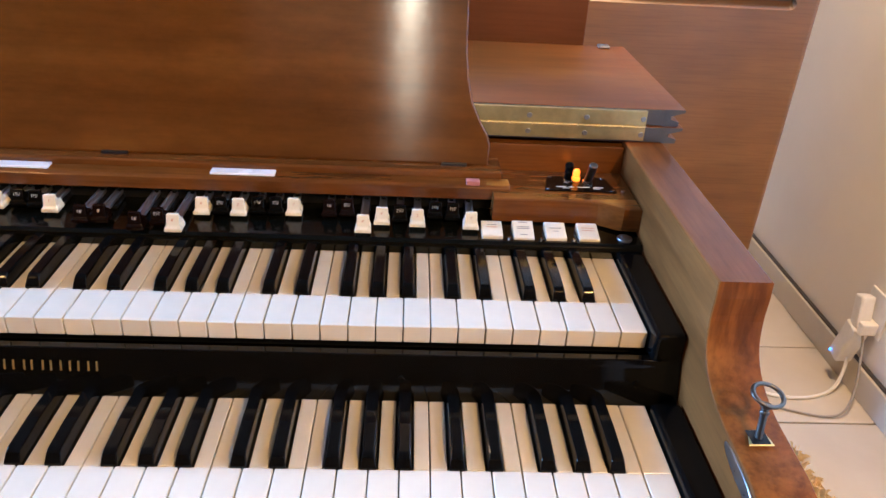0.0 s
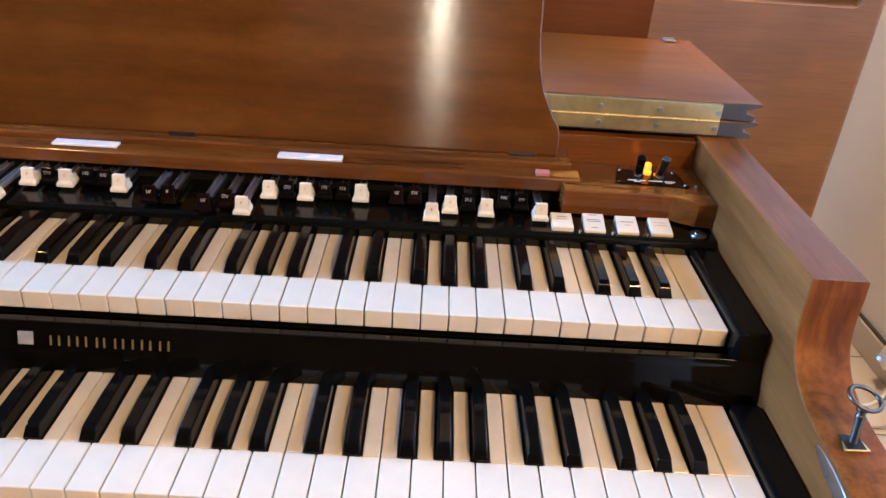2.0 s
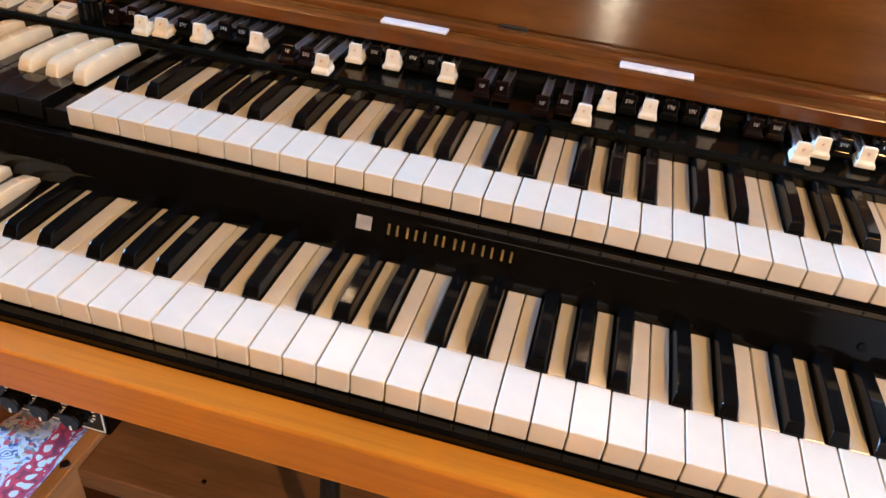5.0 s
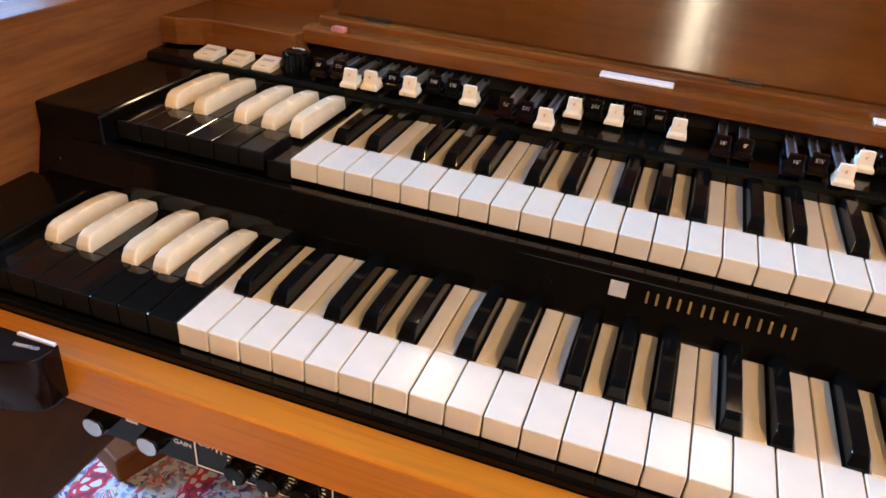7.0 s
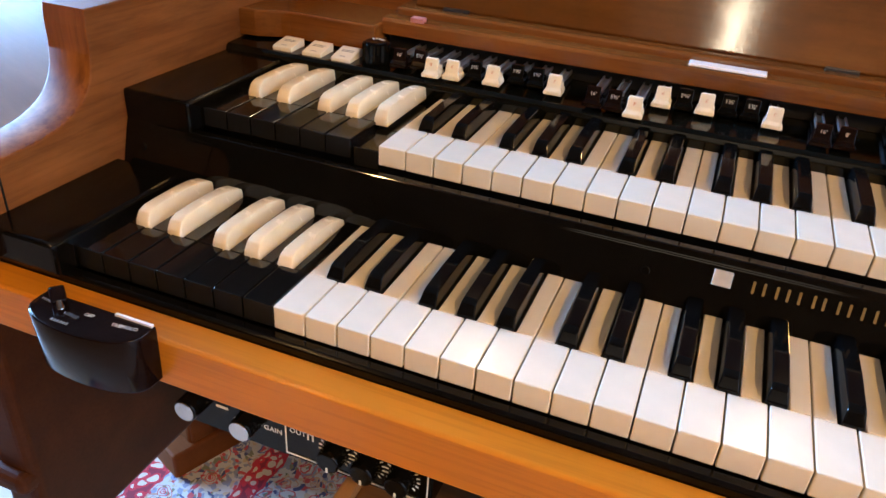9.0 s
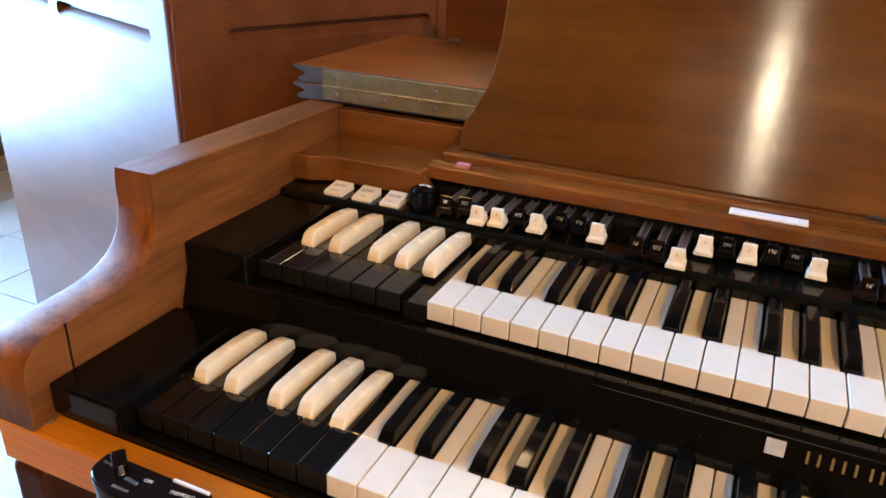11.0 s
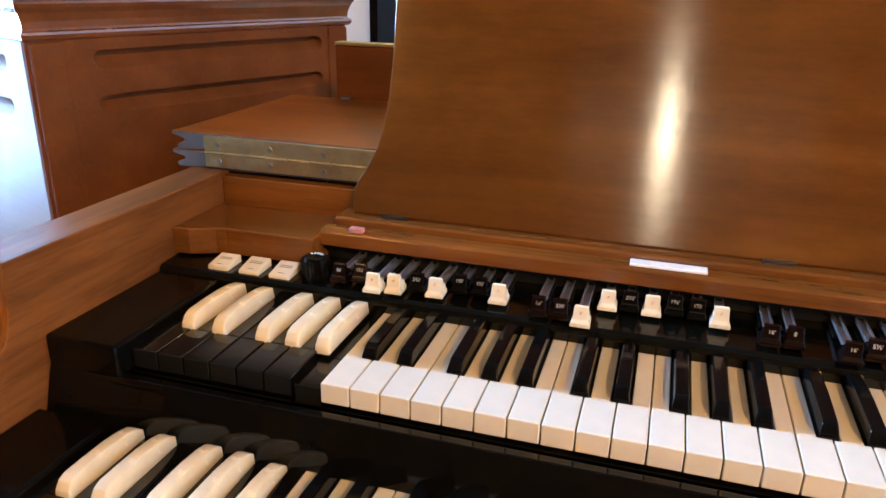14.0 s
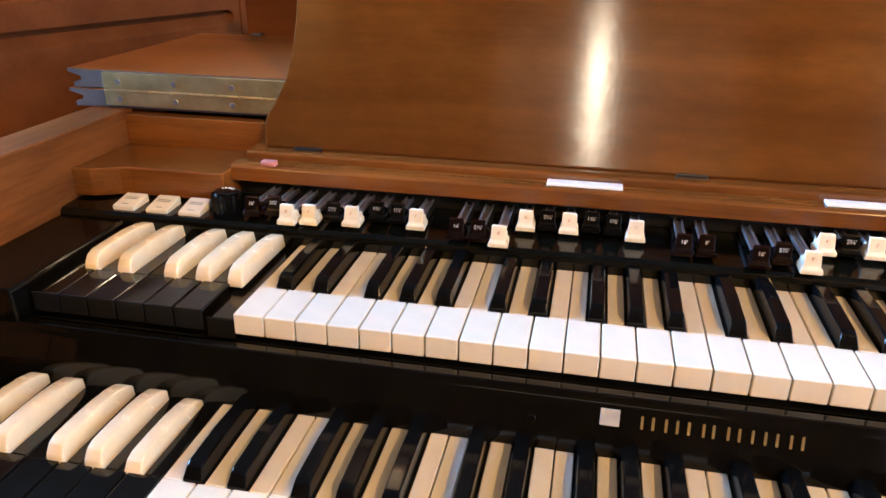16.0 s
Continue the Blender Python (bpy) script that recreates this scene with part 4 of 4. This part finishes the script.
# ---- preamp unit under the front rail ----
def preamp():
    u = thing("preamp_unit", "black preamplifier box with knobs hung under the front rail", "preamp")
    box_ = part("body", box(-0.082, 0.114, -0.1585, -0.02, 0.648, 0.6980, 0.0015), SATIN, u)
    face = -0.1590
    frame_ = box(0.004, 0.1115, face - 0.0006, face + 0.0002, 0.6520, 0.6528)
    for x in (0.004, 0.1107):
        box(x, x + 0.0008, face - 0.0006, face + 0.0002, 0.6520, 0.6970, bm=frame_)
    part("outline", frame_, INK, u, "thin white outline")
    for x in (0.0430, 0.0680, 0.0930):
        kb = rod((x, face - 0.0060, 0.6690), 0.0096, 0.012, (0, -1, 0), 24, 0.0084, 0.0012)
        knob = part("knob", kb, BLACK, u, "black control knob")
        part("pointer", box(x - 0.0008, x + 0.0008, face - 0.0124, face - 0.0114, 0.6615, 0.6655), INK, knob)
        for i in range(-7, 8):
            tk = part("tick", box(-0.0004, 0.0004, -0.0004, 0.0002, 0.0104, 0.0128), INK, u)
            tk.matrix_world = pose(x, face, 0.6690, 0, i * 19, 0)
    for x in (-0.0655, -0.0205):
        kb = rod((x, face - 0.0090, 0.6770), 0.0094, 0.018, (0, -1, 0), 28, 0.0088, 0.001)
        knob = part("knob", kb, BLACK, u, "black control knob with a metal cap")
        part("cap", rod((x, face - 0.0184, 0.6770), 0.0078, 0.0012, (0, -1, 0), 28, 0.0078, 0.0003), CHROME, knob, "brushed metal cap")
    for text, x, z in (("IN", 0.0135, 0.6815), ("OUT", 0.0140, 0.6750)):
        writing(text, 0.0062, pose(x, face - 0.0002, z, 90, 0, 0), INK, u)
    writing("GAIN", 0.0062, pose(-0.0060, face - 0.0002, 0.6690, 90, 0, 0), INK, u)
    for x, z in ((-0.048, 0.672),):
        part("printed_line", box(x - 0.005, x + 0.005, face - 0.0003, face + 0.0001, z, z + 0.002), INK, u)
    arch = box(0.0215, 0.0228, face - 0.0003, face + 0.0001, 0.6715, 0.6765)
    box(0.0252, 0.0265, face - 0.0003, face + 0.0001, 0.6715, 0.6765, bm=arch)
    box(0.0215, 0.0265, face - 0.0003, face + 0.0001, 0.6765, 0.6777, bm=arch)
    part("symbol", arch, INK, u)
    u.location = (0.0105, -0.008, 0.0)


preamp()

# ---- bench pushed under the organ ----
bench = thing("organ_bench", "low wooden bench pushed under the organ", "bench")
part("end_board", box(-0.017, -0.001, -0.50, 0.245, 0.0, 0.470, 0.002, 2), W_BENCH_EDGE, bench, "pale worn end board")
part("end_board", box(1.00, 1.028, -0.50, 0.245, 0.0, 0.470, 0.003, 2), W_BENCH_EDGE, bench)
part("plank", box(-0.0005, 0.9995, -0.088, 0.240, 0.435, 0.462, 0.002, 2), W_BENCH, bench)
part("plank", box(-0.0005, 0.9995, -0.49, -0.47, 0.12, 0.36, 0.002, 2), W_BENCH, bench)
# dark board added in place of the shade under the plank
part("front_board", box(-0.0005, 0.9995, -0.0865, -0.072, 0.02, 0.4345), W_SIDE, bench)
part("bolt", rod((-0.008, -0.093, 0.4715), 0.005, 0.004, (0, 0, 1), 14, bevel=0.001), STEEL, bench)
part("nail", rod((0.125, -0.062, 0.463), 0.0025, 0.002, (0, 0, 1), 10), CHROME, bench)
part("pedal_rod", rod((0.285, -0.13, 0.35), 0.008, 0.70, (0, 0, 1), 14), DULL, organ)


# ---- speaker cabinets ----
def cabinet(name, label, width, depth, height, mat, kick=0.015, split=False):
    """Tall speaker cabinet: plinth, body with louvre slots on two faces, moulded top. Front face at y = 0, centre x = 0."""
    c = tagged(new(name), label, "speaker cabinet", "speaker cabinets")
    w = width / 2
    cuts = []
    shell = box(-w, w, 0.0, depth, 0.06, height - 0.045)
    upright = [e for e in shell.edges if abs(e.verts[0].co.z - e.verts[1].co.z) > 0.1]
    bmesh.ops.bevel(shell, geom=upright, offset=0.010, segments=3, affect="EDGES", profile=0.5)
    body = part("body", shell, mat, c)
    if split:
        for y0 in (0.004, depth - 0.044):
            part("corner_post", box(w - 0.004, w + 0.003, y0, y0 + 0.040, 0.061, height - 0.046, 0.0025, 2), mat, c)
    part("plinth", box(-w - 0.010, w + 0.010, -kick, depth + 0.015, 0.0, 0.06, 0.005, 2), mat, c)
    prof = [(0.001, 0.0), (0.004, 0.003), (0.005, 0.007), (0.004, 0.010), (0.001, 0.0115), (0.0, 0.014), (0.001, 0.022), (0.004, 0.031), (0.0075, 0.037), (0.009, 0.041), (0.008, 0.0438), (0.005, 0.045)]
    bm = bmesh.new()
    rings = []
    for off, z in prof:
        rings.append([bm.verts.new(v) for v in ((-w - off, -off, height - 0.045 + z), (w + off, -off, height - 0.045 + z), (w + off, depth + off, height - 0.045 + z), (-w - off, depth + off, height - 0.045 + z))])
    bm.faces.new(list(reversed(rings[0])))
    bm.faces.new(rings[-1])
    for a, d in zip(rings, rings[1:]):
        for i in range(4):
            bm.faces.new((a[i], a[(i + 1) % 4], d[(i + 1) % 4], d[i]))
    bmesh.ops.recalc_face_normals(bm, faces=bm.faces[:])
    part("moulded_top", bm, W_TOP if split else mat, c)
    front = [(w - 0.233, 0.1765), (w - 0.620, 0.1765)] if split else [(0.0, (width - 0.09) / 2)]
    sides = [("front", cx, half_w) for cx, half_w in front] + [("left", 0.0, 0.185), ("right", 0.0, 0.185)]
    for z in (height - 0.072, height - 0.126):
        for side, cx, half_w in sides:
            L = half_w - 0.0135
            arc = [(L + 0.0135 * math.cos(radians(q)), 0.0135 * math.sin(radians(q))) for q in range(-90, 91, 18)]
            slot = arc + [(-x, -y) for x, y in arc]
            g = prism(slot, -0.004, 0.014, "y")
            for v in g.verts:
                if v.co.y > 0:
                    v.co.z = 0.009 + v.co.z * 0.30
                    v.co.x *= 0.97
            m = {"front": pose(cx, 0, z), "left": pose(-w, 0.26, z, 0, 0, -90), "right": pose(w, 0.26, z, 0, 0, 90)}[side]
            bmesh.ops.transform(g, matrix=m, verts=g.verts[:])
            cut = part("cut", g, mat)
            md = body.modifiers.new("slot", "BOOLEAN")
            md.operation, md.object, md.solver = "DIFFERENCE", cut, "EXACT"
            cuts.append(cut)
    mesh = bpy.data.meshes.new_from_object(body.evaluated_get(bpy.context.evaluated_depsgraph_get()))
    body.modifiers.clear()
    body.data = mesh
    for cut in cuts:
        bpy.data.objects.remove(cut)
    return c


cab1 = cabinet("speaker_cabinet", "tall walnut rotary speaker cabinet with louvre slots, angled beside the organ", 0.95, 0.50, 1.068, W_CABD, 0.038, True)
# one corner stands near the end of the organ; the side with two slots a row faces the window
cab1.matrix_world = pose(-0.479, 0.252, 0, 0, 0, 68 - 90) @ pose(-0.475, 0, 0)
cab2 = cabinet("speaker_cabinet", "tall walnut rotary speaker cabinet with louvre slots behind the organ", 0.55, 0.74, 1.068, W_CAB)
cab2.matrix_world = pose(1.404 - 0.275, 0.90, 0, 0, 0, 0)

# ---- rug ----
rug = thing("rug", "red, cream and navy floral rug with a fringe", "rug")
part("rug_body", box(-0.62, 0.60, -0.60, 0.70, 0.0, 0.010, 0.003), RUG, rug)
# knotted fringe on the rug's end
rng = random.Random(3)
fb = bmesh.new()
for i in range(130):
    y = -0.595 + i * 0.00995
    join(fb, rod((-0.632 + rng.uniform(-0.006, 0.004), y, 0.005), 0.0022, 0.036, (1, rng.uniform(-0.4, 0.4), 0), 5))
    join(fb, rod((-0.620, y, 0.006), 0.0040, 0.007, (1, 0, 0), 6))
part("fringe", fb, FRINGE, rug)

# ---- wall plug and cable ----
plug = thing("power_adapter", "white power adapter plugged into the wall, cable hanging", "power adapter")
part("wall_plate", box(1.793, 1.799, 0.915, 1.000, 0.165, 0.275, 0.002, 2), CABLEW, plug)
ad = part("adapter", box(-0.022, 0.022, -0.020, 0.024, -0.060, 0.058, 0.005, 3), CABLEW, plug)
ad.matrix_world = pose(1.764, 0.968, 0.128, 14, 0, 0)
part("prong_block", box(1.750, 1.792, 0.925, 0.975, 0.172, 0.205, 0.004, 2), CABLEW, plug)
pg = part("plug", box(-0.018, 0.018, -0.016, 0.016, -0.042, 0.042, 0.005, 2), CABLEW, plug)
pg.matrix_world = pose(1.764, 0.962, 0.222, -12, 0, 0)
part("led", rod((1.7375, 0.990, 0.085), 0.0035, 0.003, (-1, 0, 0), 12), BLUELED, plug, "small blue light")
tube("cable", [(1.765, 0.955, 0.085), (1.763, 0.945, 0.05), (1.745, 0.925, 0.006), (1.69, 0.899, 0.005), (1.627, 0.884, 0.005), (1.55, 0.90, 0.005), (1.42, 0.97, 0.005)], 0.0045, CABLEW, plug)
# second cable, its shade put into a grey colour
tube("cable", [(1.768, 0.945, 0.185), (1.765, 0.905, 0.12), (1.74, 0.84, 0.02), (1.687, 0.813, 0.004), (1.605, 0.837, 0.004), (1.52, 0.87, 0.004), (1.40, 0.93, 0.004)], 0.003, SHADED_CABLE, plug, "thin cable coloured grey as in shade")

# ---- shaggy mat ----
mat_ = tagged(part("shag_mat", box(0.98, 1.50, -0.20, 0.66, 0.0, 0.010, 0.003), FRINGE), "tan shaggy mat on the tile floor", "mat")
rng = random.Random(5)
vs, fs = [], []
for i in range(1500):
    edge = rng.random()
    x, y = (rng.uniform(1.40, 1.53), rng.uniform(0.30, 0.70)) if edge < 0.75 else (rng.uniform(1.0, 1.5), rng.uniform(0.60, 0.69))
    a, ln, w = rng.uniform(0, 6.283), rng.uniform(0.025, 0.05), 0.0016
    dx, dy = math.cos(a) * ln * 0.8, math.sin(a) * ln * 0.8
    k = len(vs)
    vs += [(x - w * math.sin(a), y + w * math.cos(a), 0.008), (x + w * math.sin(a), y - w * math.cos(a), 0.008), (x + dx * 0.5, y + dy * 0.5, 0.008 + ln * 0.5), (x + dx, y + dy, 0.006 + ln * 0.3)]
    fs += [(k, k + 1, k + 2), (k + 1, k + 3, k + 2), (k, k + 2, k + 3)]
tm = bpy.data.meshes.new("shag")
tm.from_pydata(vs, [], fs)
tm.materials.append(FRINGE)
sg = new("shag", tm)
sg.parent = mat_

# ---- floor tiles ----
S = 0.305
tm = bpy.data.meshes.new("tile")
b = box(-S / 2 + 0.0025, S / 2 - 0.0025, -S / 2 + 0.0025, S / 2 - 0.0025, -0.006, 0.0, 0.0012)
b.to_mesh(tm)
b.free()
tm.materials.append(TILE)
for i in range(-10, 6):
    for j in range(-13, 7):
        x, y = 1.80 - S / 2 - 0.004 + (i - 5) * S, 0.805 + S / 2 + (j - 1) * S
        if -3.1 < x < 1.80 and -3.5 < y < 2.5:
            t = new("tile", tm)
            t.parent, t.location = FLOOR, (x, y, 0)
